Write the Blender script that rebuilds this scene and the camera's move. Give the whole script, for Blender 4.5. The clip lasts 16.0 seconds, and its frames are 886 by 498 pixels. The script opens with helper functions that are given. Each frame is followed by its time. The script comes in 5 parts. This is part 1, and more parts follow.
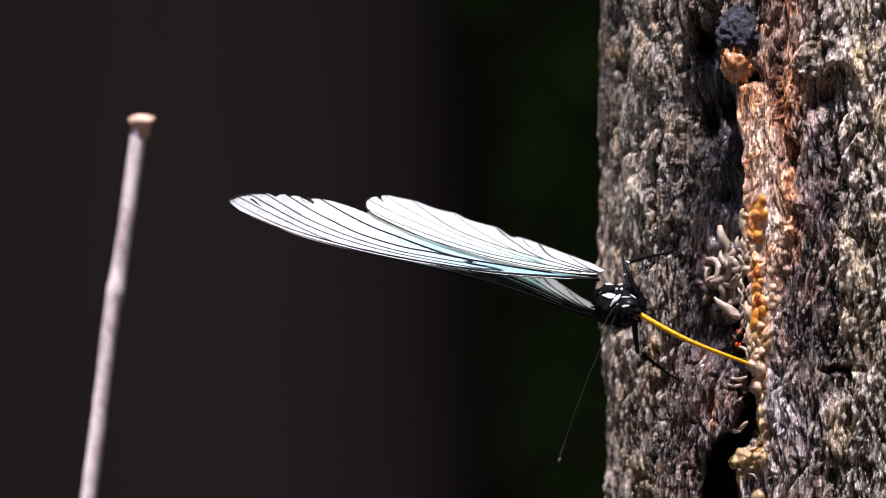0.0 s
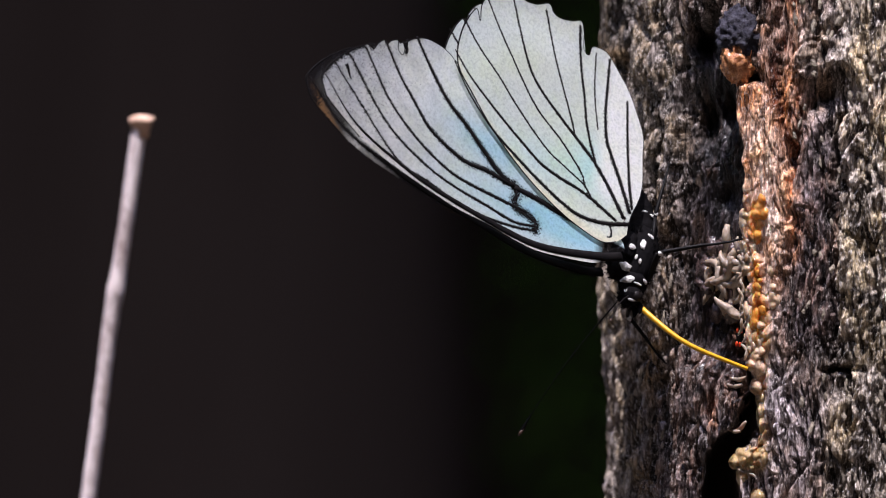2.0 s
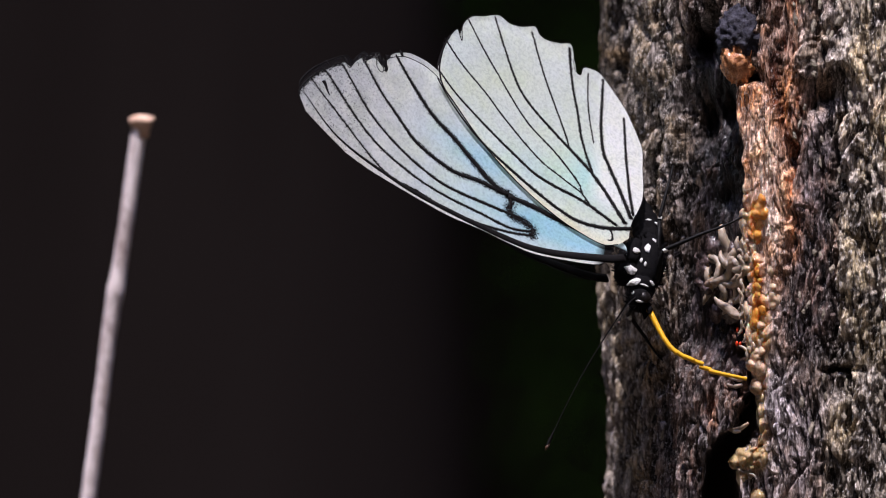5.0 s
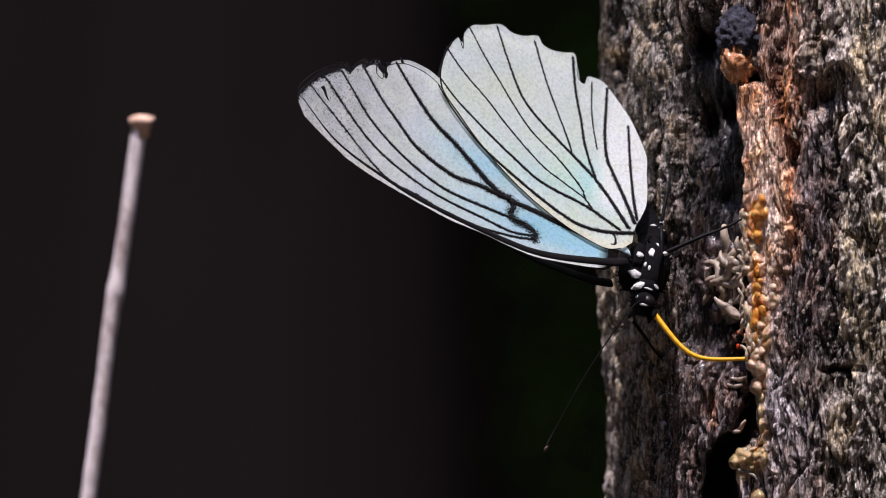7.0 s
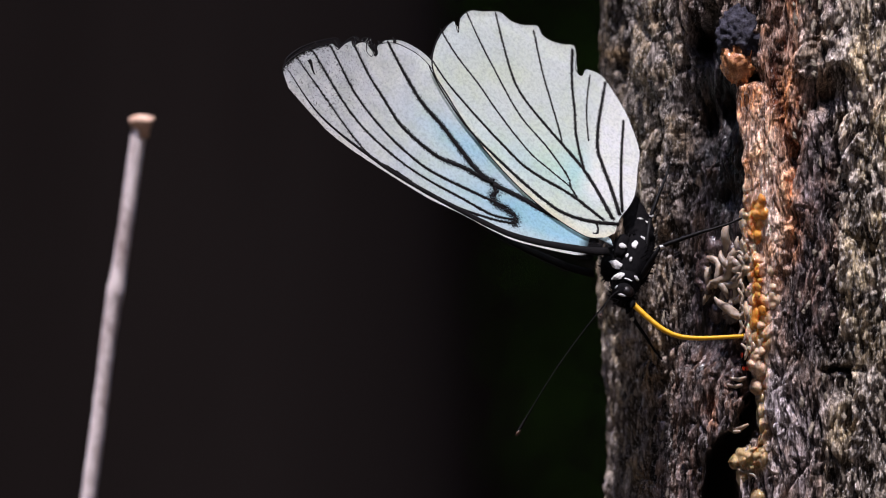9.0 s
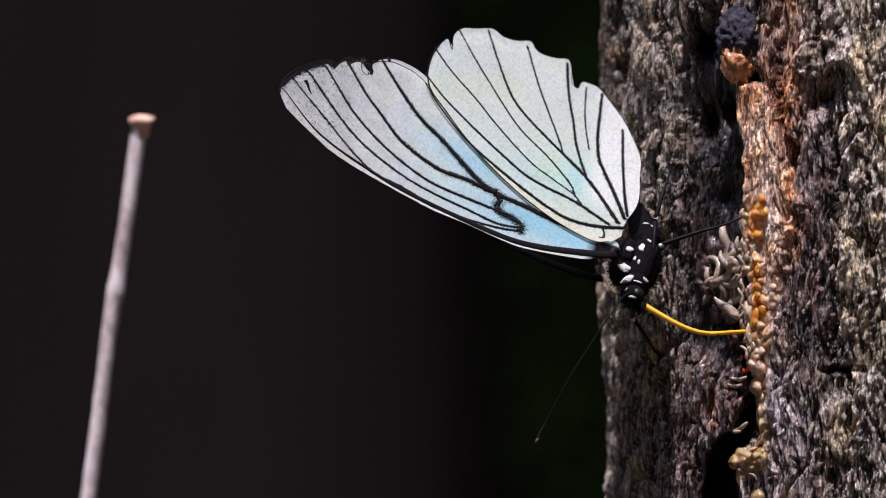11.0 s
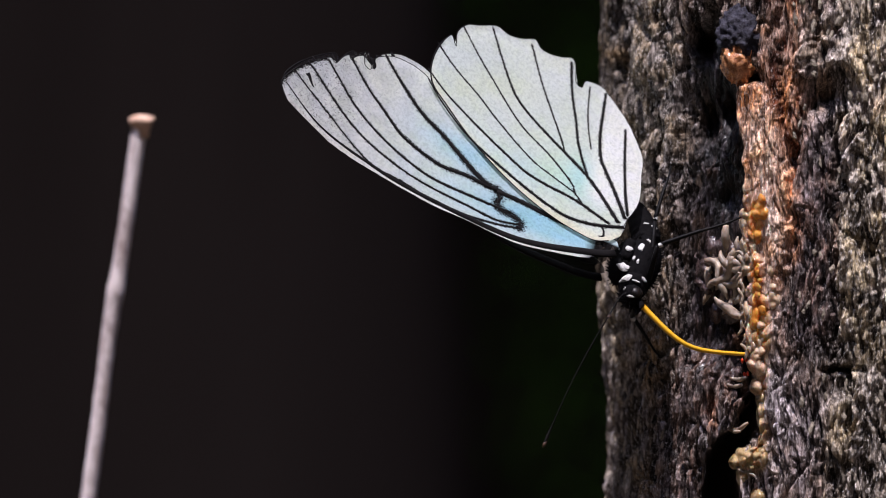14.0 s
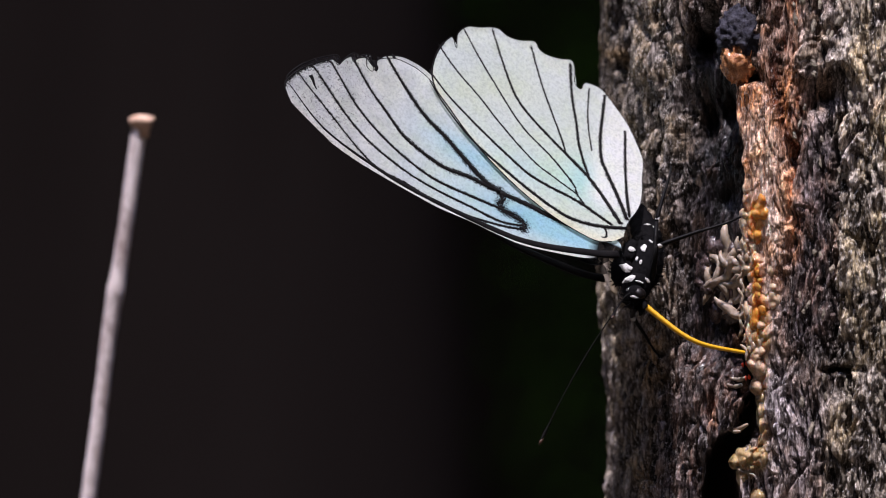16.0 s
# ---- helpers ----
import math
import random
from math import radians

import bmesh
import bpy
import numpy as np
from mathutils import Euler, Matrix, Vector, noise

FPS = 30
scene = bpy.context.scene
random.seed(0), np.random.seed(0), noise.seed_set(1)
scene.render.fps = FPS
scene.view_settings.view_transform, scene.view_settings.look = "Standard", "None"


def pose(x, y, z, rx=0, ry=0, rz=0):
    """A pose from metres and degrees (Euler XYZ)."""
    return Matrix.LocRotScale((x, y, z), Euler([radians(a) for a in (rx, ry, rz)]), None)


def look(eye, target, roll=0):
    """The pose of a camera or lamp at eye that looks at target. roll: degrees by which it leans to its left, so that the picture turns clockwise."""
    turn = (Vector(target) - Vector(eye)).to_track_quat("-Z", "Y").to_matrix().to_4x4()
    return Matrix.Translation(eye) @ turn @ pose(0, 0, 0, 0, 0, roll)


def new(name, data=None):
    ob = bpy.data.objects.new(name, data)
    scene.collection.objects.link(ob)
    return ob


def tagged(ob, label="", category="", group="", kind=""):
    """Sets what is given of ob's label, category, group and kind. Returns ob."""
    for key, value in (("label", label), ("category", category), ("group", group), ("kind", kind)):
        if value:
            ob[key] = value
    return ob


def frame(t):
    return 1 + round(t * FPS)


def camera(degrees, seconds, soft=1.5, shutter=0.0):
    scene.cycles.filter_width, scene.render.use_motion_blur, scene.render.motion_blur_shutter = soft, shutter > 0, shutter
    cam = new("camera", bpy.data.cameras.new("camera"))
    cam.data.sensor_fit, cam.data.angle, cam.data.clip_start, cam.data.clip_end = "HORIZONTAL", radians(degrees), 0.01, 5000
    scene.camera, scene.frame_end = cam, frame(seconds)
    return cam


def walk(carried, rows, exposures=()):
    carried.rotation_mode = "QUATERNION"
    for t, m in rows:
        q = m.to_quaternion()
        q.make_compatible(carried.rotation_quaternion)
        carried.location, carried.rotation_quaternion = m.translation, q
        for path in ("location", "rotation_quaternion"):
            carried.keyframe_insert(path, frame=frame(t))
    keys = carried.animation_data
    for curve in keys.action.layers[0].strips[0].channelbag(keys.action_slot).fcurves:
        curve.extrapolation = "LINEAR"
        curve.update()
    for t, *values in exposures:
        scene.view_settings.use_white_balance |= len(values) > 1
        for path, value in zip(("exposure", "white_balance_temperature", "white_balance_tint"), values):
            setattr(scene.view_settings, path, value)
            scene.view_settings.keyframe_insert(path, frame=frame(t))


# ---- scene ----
cam = camera(2 * math.degrees(math.atan(0.05 / 0.8)), 16.0, soft=1.0, shutter=0.4)

# Plan grid: one step is U metres on the plane of the butterfly, counted right and down from the plan's corner.
U = 0.1 / 1568
FAR = 0.8            # camera to the plane of the butterfly
HIGH = 1.2           # height of the camera over the ground
MM = 0.001

STAND = look((0, -FAR, HIGH), (0, 0, HIGH))
walk(cam, [(0.0, STAND), (16.0, STAND)], exposures=[
    (0.0, 1.0, 6150, 25), (1.1, 0.93, 6150, 25), (1.4, 0.8, 6150, 25), (1.8, 0.74, 6150, 25), (2.5, 0.78, 6150, 25), (4.0, 0.62, 6150, 25),
    (7.0, 0.5, 6150, 25), (9.0, 0.48, 6150, 25), (16.0, 0.43, 6150, 25)])
cam.data.dof.use_dof = True
cam.data.dof.focus_distance = FAR - 0.001
cam.data.dof.aperture_fstop = 32.0


def at(x, y, d=0.0):
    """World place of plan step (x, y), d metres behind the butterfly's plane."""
    s = U * (FAR + d) / FAR
    return Vector(((x - 784) * s, d, HIGH + (441 - y) * s))


# ---------------------------------------------------------------- light
SUN = Vector((-0.07, -0.26, 0.963)).normalized()
world = bpy.data.worlds.new("sky")
scene.world = world
world.use_nodes = True
wn = world.node_tree
sky = wn.nodes.new("ShaderNodeTexSky")
sky.sky_type = "NISHITA"
sky.sun_disc = False
sky.sun_elevation = math.asin(SUN.z)
sky.sun_rotation = math.atan2(SUN.x, SUN.y)
wn.links.new(sky.outputs[0], wn.nodes["Background"].inputs[0])
wn.nodes["Background"].inputs[1].default_value = 0.2

lamp = bpy.data.lights.new("sun", "SUN")
lamp.energy, lamp.angle, lamp.color = 4.7, radians(1.5), (1.0, 0.96, 0.9)
sun = new("sun", lamp)
sun.matrix_world = look(SUN * 20, (0, 0, 0))


# ---------------------------------------------------------------- helpers
def part(name, bm, material, parent=None, label="", smooth=True):
    me = bpy.data.meshes.new(name)
    bm.to_mesh(me)
    bm.free()
    if smooth:
        me.polygons.foreach_set("use_smooth", [True] * len(me.polygons))
    me.materials.append(material)
    ob = new(name, me)
    if parent:
        ob.parent = parent
    if label:
        ob["label"] = label
    return ob


def spline(pts, n):
    """n points along a smooth curve through pts."""
    p = np.array(pts, float)
    d = np.r_[0, np.cumsum(np.linalg.norm(np.diff(p, axis=0), axis=1))]
    q = np.vstack([2 * p[0] - p[1], p, 2 * p[-1] - p[-2]])
    out = []
    for s in np.linspace(0, d[-1], n):
        i = min(max(int(np.searchsorted(d, s)) - 1, 0), len(p) - 2)
        t = (s - d[i]) / max(d[i + 1] - d[i], 1e-12)
        a, b, c, e = q[i], q[i + 1], q[i + 2], q[i + 3]
        out.append(0.5 * (2 * b + (c - a) * t + (2 * a - 5 * b + 4 * c - e) * t * t + (3 * b - a - 3 * c + e) * t ** 3))
    return np.array(out)


def tube(bm, pts, radii, sides=8, flat=1.0):
    """A closed tube along pts; flat squeezes its second axis."""
    pts = [Vector(p) for p in pts]
    n = len(pts)
    side = None
    rings = []
    for i, p in enumerate(pts):
        way = (pts[min(i + 1, n - 1)] - pts[max(i - 1, 0)]).normalized()
        if side is None:
            side = way.orthogonal().normalized()
        side = (side - way * side.dot(way)).normalized()
        up = way.cross(side)
        r = radii[i] if hasattr(radii, "__len__") else radii
        rings.append([bm.verts.new(p + side * (r * math.cos(a)) + up * (r * flat * math.sin(a)))
                      for a in (2 * math.pi * k / sides for k in range(sides))])
    for a, b in zip(rings, rings[1:]):
        for k in range(sides):
            bm.faces.new((a[k], a[(k + 1) % sides], b[(k + 1) % sides], b[k]))
    bm.faces.new(rings[0][::-1])
    bm.faces.new(rings[-1])
    return bm


def egg(bm, centre, radii, rough=0.0, seed=0.0, seg=16, turn=None, size=1.0):
    """An ellipsoid, roughened by noise of the given size."""
    made = bmesh.ops.create_uvsphere(bm, u_segments=seg, v_segments=max(6, seg * 2 // 3), radius=1.0)
    turn = turn or Matrix.Identity(3)
    for v in made["verts"]:
        k = 1.0 + rough * noise.noise(v.co * 2.2 / size + Vector((seed, seed * 1.7, 3.1)))
        v.co = Vector(centre) + turn @ Vector((v.co.x * radii[0] * k, v.co.y * radii[1] * k, v.co.z * radii[2] * k))
    return bm


def mm(pts):
    return [tuple(c * MM for c in p) for p in pts]


def lattice(p, seed):
    """Value noise in -1..1 for an array of points."""
    i = np.floor(p).astype(np.int64)
    f = p - i
    f = f * f * (3 - 2 * f)
    out = np.zeros(len(p))
    for dx in (0, 1):
        for dy in (0, 1):
            for dz in (0, 1):
                h = (i[:, 0] + dx) * 374761393 + (i[:, 1] + dy) * 668265263 + (i[:, 2] + dz) * 2147483647 + seed * 974711
                h = (h ^ (h >> 13)) * 1274126177
                h = (h ^ (h >> 16)) & 0xFFFF
                w = (f[:, 0] if dx else 1 - f[:, 0]) * (f[:, 1] if dy else 1 - f[:, 1]) * (f[:, 2] if dz else 1 - f[:, 2])
                out += w * (h / 32767.5 - 1)
    return out


def octaves(p, seed, n=3):
    return sum(lattice(p * 2.03 ** k, seed + k) * 0.5 ** k for k in range(n))


# ---------------------------------------------------------------- materials
def nodes_of(name):
    m = bpy.data.materials.new(name)
    m.use_nodes = True
    t = m.node_tree
    return m, t, t.nodes["Principled BSDF"]


def noise_node(t, scale, detail=4.0, rough=0.6, stretch=None):
    co = t.nodes.new("ShaderNodeTexCoord")
    n = t.nodes.new("ShaderNodeTexNoise")
    n.inputs["Scale"].default_value, n.inputs["Detail"].default_value, n.inputs["Roughness"].default_value = scale, detail, rough
    if stretch:
        mp = t.nodes.new("ShaderNodeMapping")
        mp.inputs["Scale"].default_value = stretch
        t.links.new(co.outputs["Object"], mp.inputs["Vector"])
        t.links.new(mp.outputs[0], n.inputs["Vector"])
    else:
        t.links.new(co.outputs["Object"], n.inputs["Vector"])
    return n


def ramp(t, source, low, high, a=(0, 0, 0, 1), b=(1, 1, 1, 1)):
    r = t.nodes.new("ShaderNodeValToRGB")
    r.color_ramp.elements[0].position, r.color_ramp.elements[1].position = low, high
    r.color_ramp.elements[0].color, r.color_ramp.elements[1].color = a, b
    t.links.new(source, r.inputs[0])
    return r.outputs[0]


def blend(t, fac, a, b, how="MIX"):
    m = t.nodes.new("ShaderNodeMix")
    m.data_type, m.blend_type = "RGBA", how
    for socket, value in ((m.inputs[0], fac), (m.inputs[6], a), (m.inputs[7], b)):
        if isinstance(value, bpy.types.NodeSocket):
            t.links.new(value, socket)
        elif isinstance(value, (int, float)):
            socket.default_value = value
        else:
            socket.default_value = (*value, 1)
    return m.outputs[2]


def bump(t, p, height, strength, distance):
    b = t.nodes.new("ShaderNodeBump")
    b.inputs["Strength"].default_value, b.inputs["Distance"].default_value = strength, distance
    t.links.new(height, b.inputs["Height"])
    t.links.new(b.outputs[0], p.inputs["Normal"])


def surface(name, dark, light, scale, rough, relief=0.0, fine=6.0, spec=0.4, sub=0.0, clear=0.0, stretch=None, coat=0.0):
    """A grained surface: two colours mixed at two scales, with relief in metres."""
    m, t, p = nodes_of(name)
    big, small = noise_node(t, scale, 3, 0.6, stretch), noise_node(t, scale * fine, 3, 0.65, stretch)
    mix = blend(t, 0.45, big.outputs[0], small.outputs[0])
    t.links.new(ramp(t, mix, 0.36, 0.64, (*dark, 1), (*light, 1)), p.inputs["Base Color"])
    t.links.new(ramp(t, small.outputs[0], 0.3, 0.7, (rough * 0.8,) * 3 + (1,), (min(1, rough * 1.2),) * 3 + (1,)), p.inputs["Roughness"])
    p.inputs["Specular IOR Level"].default_value = spec
    if relief:
        bump(t, p, mix, 1.0, relief)
    if sub:
        p.inputs["Subsurface Weight"].default_value = sub
        p.inputs["Subsurface Radius"].default_value = (1.0, 0.6, 0.35)
        p.inputs["Subsurface Scale"].default_value = 0.0006
    p.inputs["Transmission Weight"].default_value = clear
    p.inputs["Coat Weight"].default_value = coat
    p.inputs["Coat Roughness"].default_value = 0.12
    return m


def bark_material():
    """Bark: the mesh carries the tint of each flake and, in alpha, how wet it is; a second layer says where it is jelly."""
    m, t, p = nodes_of("bark")
    tint = t.nodes.new("ShaderNodeVertexColor")
    tint.layer_name = "tint"
    kind = t.nodes.new("ShaderNodeVertexColor")
    kind.layer_name = "kind"
    sep = t.nodes.new("ShaderNodeSeparateColor")
    t.links.new(kind.outputs[0], sep.inputs[0])
    wet, gel, dusty = tint.outputs["Alpha"], sep.outputs[0], sep.outputs[1]
    mid = noise_node(t, 1500, 5, 0.7, (1, 1, 0.26))
    tiny = noise_node(t, 4200, 4, 0.75, (1, 1, 0.4))
    fibre = noise_node(t, 2600, 4, 0.75, (1, 1, 0.12))
    dry = blend(t, ramp(t, mid.outputs[0], 0.4, 0.6), (0.42, 0.4, 0.38), (1.7, 1.7, 1.7))
    dry = blend(t, 1.0, dry, ramp(t, fibre.outputs[0], 0.36, 0.56, (0.3, 0.27, 0.25, 1), (1.2, 1.2, 1.2, 1)), "MULTIPLY")
    dry = blend(t, 1.0, dry, ramp(t, tiny.outputs[0], 0.34, 0.62, (0.45, 0.43, 0.42, 1), (1.3, 1.3, 1.3, 1)), "MULTIPLY")
    smooth = blend(t, ramp(t, mid.outputs[0], 0.38, 0.62), (0.78, 0.74, 0.7), (1.12, 1.12, 1.12))
    col = blend(t, 1.0, tint.outputs[0], blend(t, gel, dry, smooth), "MULTIPLY")
    dust = t.nodes.new("ShaderNodeMath")
    dust.operation = "MULTIPLY"
    t.links.new(dusty, dust.inputs[0])
    t.links.new(ramp(t, tiny.outputs[0], 0.54, 0.64), dust.inputs[1])
    col = blend(t, dust.outputs[0], col, (0.72, 0.68, 0.64))
    t.links.new(col, p.inputs["Base Color"])
    gloss = blend(t, wet, (0.72, 0.72, 0.72), ramp(t, mid.outputs[0], 0.3, 0.7, (0.2,) * 3 + (1,), (0.5,) * 3 + (1,)))
    t.links.new(blend(t, gel, gloss, (0.17, 0.17, 0.17)), p.inputs["Roughness"])
    t.links.new(blend(t, gel, blend(t, wet, (0.12, 0.12, 0.12), (0.3, 0.3, 0.3)), (0.5, 0.5, 0.5)), p.inputs["Specular IOR Level"])
    rough = blend(t, 0.5, mid.outputs[0], tiny.outputs[0])
    rough = blend(t, 0.45, rough, fibre.outputs[0])
    bump(t, p, blend(t, gel, rough, smooth), 1.0, 0.0007)
    soak = t.nodes.new("ShaderNodeMath")
    soak.operation = "MULTIPLY"
    soak.inputs[1].default_value = 0.16
    t.links.new(wet, soak.inputs[0])
    t.links.new(soak.outputs[0], p.inputs["Coat Weight"])
    p.inputs["Coat Roughness"].default_value = 0.2
    t.links.new(gel, p.inputs["Subsurface Weight"])
    p.inputs["Subsurface Radius"].default_value = (1.0, 0.55, 0.3)
    p.inputs["Subsurface Scale"].default_value = 0.0005
    return m


def wing_material(name):
    """Scaled membrane: the mesh carries its tint, and in alpha the dusting of dark scales along the veins."""
    m, t, p = nodes_of(name)
    tint = t.nodes.new("ShaderNodeVertexColor")
    tint.layer_name = "tint"
    grain, patch, speck = noise_node(t, 3000, 3, 0.75), noise_node(t, 330, 3, 0.6), noise_node(t, 5200, 2, 0.6)
    col = blend(t, ramp(t, grain.outputs[0], 0.34, 0.56, (0.75,) * 3 + (1,), (0, 0, 0, 1)), tint.outputs[0], (0.66, 0.69, 0.7), "MULTIPLY")
    col = blend(t, ramp(t, patch.outputs[0], 0.42, 0.7, (0, 0, 0, 1), (0.8,) * 3 + (1,)), col, (0.98, 1.0, 0.86), "MULTIPLY")
    col = blend(t, 1.0, col, (0.905, 0.935, 0.93), "MULTIPLY")
    add = t.nodes.new("ShaderNodeMath")
    add.operation = "ADD"
    t.links.new(tint.outputs["Alpha"], add.inputs[0])
    t.links.new(speck.outputs[0], add.inputs[1])
    col = blend(t, ramp(t, add.outputs[0], 0.78, 1.0), col, (0.014, 0.013, 0.014))
    p = t.nodes.new("ShaderNodeBsdfDiffuse")
    t.links.new(col, p.inputs[0])
    crease = blend(t, 0.4, noise_node(t, 620, 3, 0.6, (1.6, 1, 0.7)).outputs[0], grain.outputs[0])
    bump(t, p, crease, 0.5, 0.0002)
    thin = t.nodes.new("ShaderNodeBsdfTranslucent")
    t.links.new(col, thin.inputs[0])
    mix = t.nodes.new("ShaderNodeMixShader")
    mix.inputs[0].default_value = 0.4
    t.links.new(p.outputs[0], mix.inputs[1])
    t.links.new(thin.outputs[0], mix.inputs[2])
    sheer = t.nodes.new("ShaderNodeBsdfTransparent")
    film = t.nodes.new("ShaderNodeMixShader")
    film.inputs[0].default_value = 0.16
    t.links.new(mix.outputs[0], film.inputs[1])
    t.links.new(sheer.outputs[0], film.inputs[2])
    t.links.new(film.outputs[0], t.nodes["Material Output"].inputs[0])
    return m


def clear_wing_material():
    m, t, p = nodes_of("clear_wing")
    n = noise_node(t, 900, 3)
    t.links.new(ramp(t, n.outputs[0], 0.3, 0.7, (0.16, 0.06, 0.03, 1), (0.34, 0.17, 0.1, 1)), p.inputs["Base Color"])
    p.inputs["Roughness"].default_value = 0.3
    p.inputs["Alpha"].default_value = 0.04
    return m


BARK = bark_material()
WING = wing_material("pale_wing")
VEIN = surface("black_vein", (0.003, 0.0028, 0.003), (0.009, 0.008, 0.008), 1500, 0.7, 0.00002, spec=0.06)
FUR = surface("black_fur", (0.0025, 0.0025, 0.003), (0.008, 0.0075, 0.008), 2600, 0.8, 0.00012, spec=0.03)
CHITIN = surface("black_chitin", (0.002, 0.002, 0.0022), (0.007, 0.0065, 0.0065), 1800, 0.5, 0.00003, spec=0.08)
SPOT = surface("white_scales", (0.3, 0.3, 0.29), (0.72, 0.72, 0.69), 2600, 0.6, 0.00006)
HORNET_EYE = surface("brown_eye", (0.03, 0.008, 0.005), (0.1, 0.025, 0.012), 1500, 0.3, 0.0)
EYE = surface("dark_eye", (0.004, 0.0035, 0.0035), (0.012, 0.009, 0.008), 2500, 0.4, 0.0, spec=0.2)
YELLOW = surface("yellow_tongue", (0.55, 0.26, 0.004), (0.76, 0.42, 0.008), 1800, 0.35, 0.00003, spec=0.45)
LARVA = surface("larva_skin", (0.15, 0.115, 0.09), (0.46, 0.375, 0.285), 900, 0.42, 0.0003, sub=0.4, coat=0.05)
PULP = surface("wet_pulp", (0.012, 0.008, 0.008), (0.13, 0.09, 0.085), 600, 0.22, 0.0003, coat=0.5)
AMBER = surface("amber_sap", (0.66, 0.19, 0.012), (0.94, 0.52, 0.11), 420, 0.14, 0.0001, sub=0.5, clear=0.35, coat=0.6)
CRUST = surface("sap_crust", (0.2, 0.055, 0.012), (0.75, 0.34, 0.13), 900, 0.4, 0.0003, sub=0.2, coat=0.4)
GEL = surface("pale_gel", (0.36, 0.24, 0.14), (0.68, 0.52, 0.38), 600, 0.16, 0.00008, sub=0.6, coat=0.6)
DRIP = surface("olive_gel", (0.26, 0.17, 0.07), (0.56, 0.42, 0.23), 500, 0.16, 0.00008, sub=0.6, coat=0.6)
KNOT = surface("dark_knot", (0.003, 0.003, 0.005), (0.075, 0.072, 0.1), 900, 0.5, 0.0005, spec=0.2)
STEM = surface("dry_stem", (0.34, 0.26, 0.24), (1.0, 0.9, 0.88), 420, 0.75, 0.0002, stretch=(1, 1, 0.3))
STEM_TIP = surface("stem_tip", (0.4, 0.2, 0.11), (0.8, 0.56, 0.42), 300, 0.75, 0.0002)
RUST = surface("rust_chitin", (0.06, 0.01, 0.003), (0.24, 0.045, 0.01), 500, 0.55, 0.00025, spec=0.25)
BROWN = surface("brown_chitin", (0.006, 0.002, 0.0015), (0.045, 0.012, 0.005), 500, 0.6, 0.0003, spec=0.15)
BAND = surface("orange_band", (0.26, 0.045, 0.002), (0.66, 0.18, 0.008), 420, 0.5, 0.00008, spec=0.25)
FACE = surface("orange_face", (0.24, 0.03, 0.002), (0.66, 0.13, 0.008), 300, 0.4, 0.00006)
LEG = surface("brown_leg", (0.04, 0.01, 0.004), (0.16, 0.05, 0.016), 500, 0.5, 0.00006, spec=0.2)
RED = surface("red_spot", (0.5, 0.03, 0.008), (0.75, 0.08, 0.02), 2500, 0.3, 0.0)
CLEAR = clear_wing_material()
SOIL = surface("leaf_litter", (0.025, 0.02, 0.014), (0.09, 0.07, 0.045), 9, 0.9, 0.01)
FLAKE = surface("pale_bark_flake", (0.05, 0.04, 0.03), (0.5, 0.43, 0.33), 1900, 0.85, 0.0005, stretch=(1, 1, 0.5))
# far woods, bark and leaves: deep shade is put into these dark colours
SHADE = surface("shaded_woods", (0.0017, 0.001, 0.001), (0.003, 0.002, 0.0019), 0.5, 1.0, 0.0, spec=0.0)
SHADED_FARBARK = surface("shaded_far_bark", (0.0105, 0.0082, 0.0074), (0.0158, 0.0126, 0.0113), 5, 1.0, 0.004, spec=0.0, stretch=(1, 1, 0.1))
SHADED_LEAF = surface("shaded_shrub_leaf", (0.0062, 0.019, 0.0016), (0.0105, 0.032, 0.0026), 30, 0.8, 0.0, spec=0.0)

# ---------------------------------------------------------------- ground and distance
bm = bmesh.new()
rings = []
for r in (0.0, 0.5, 1, 2, 4, 8, 20, 80, 400):
    rings.append([bm.verts.new((r * math.cos(a), r * math.sin(a) + 1,
                                0.02 * noise.noise(Vector((r * math.cos(a), r * math.sin(a), 0)) * 1.3) if r < 20 else 0))
                  for a in (2 * math.pi * k / 48 for k in range(48))] if r else [bm.verts.new((0, 1, 0))])
for a, b in zip(rings, rings[1:]):
    for k in range(48):
        bm.faces.new((a[0], b[k], b[(k + 1) % 48]) if len(a) == 1 else (a[k], b[k], b[(k + 1) % 48], a[(k + 1) % 48]))
tagged(part("ground", bm, SOIL), "dark forest floor of leaf litter", "ground", kind="structure")

# near-black wall for the distant woods, carried round unseen to cut low skylight
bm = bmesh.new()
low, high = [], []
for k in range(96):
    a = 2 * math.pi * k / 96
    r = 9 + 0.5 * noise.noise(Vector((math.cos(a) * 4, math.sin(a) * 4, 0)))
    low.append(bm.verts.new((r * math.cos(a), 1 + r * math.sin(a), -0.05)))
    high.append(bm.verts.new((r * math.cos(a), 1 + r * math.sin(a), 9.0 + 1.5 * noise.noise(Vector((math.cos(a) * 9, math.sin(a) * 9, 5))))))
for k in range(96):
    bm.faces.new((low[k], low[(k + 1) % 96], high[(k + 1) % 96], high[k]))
tagged(part("backdrop", bm, SHADE), "near-black ring of distant woods, added all round to cut low skylight", "woods", kind="structure")


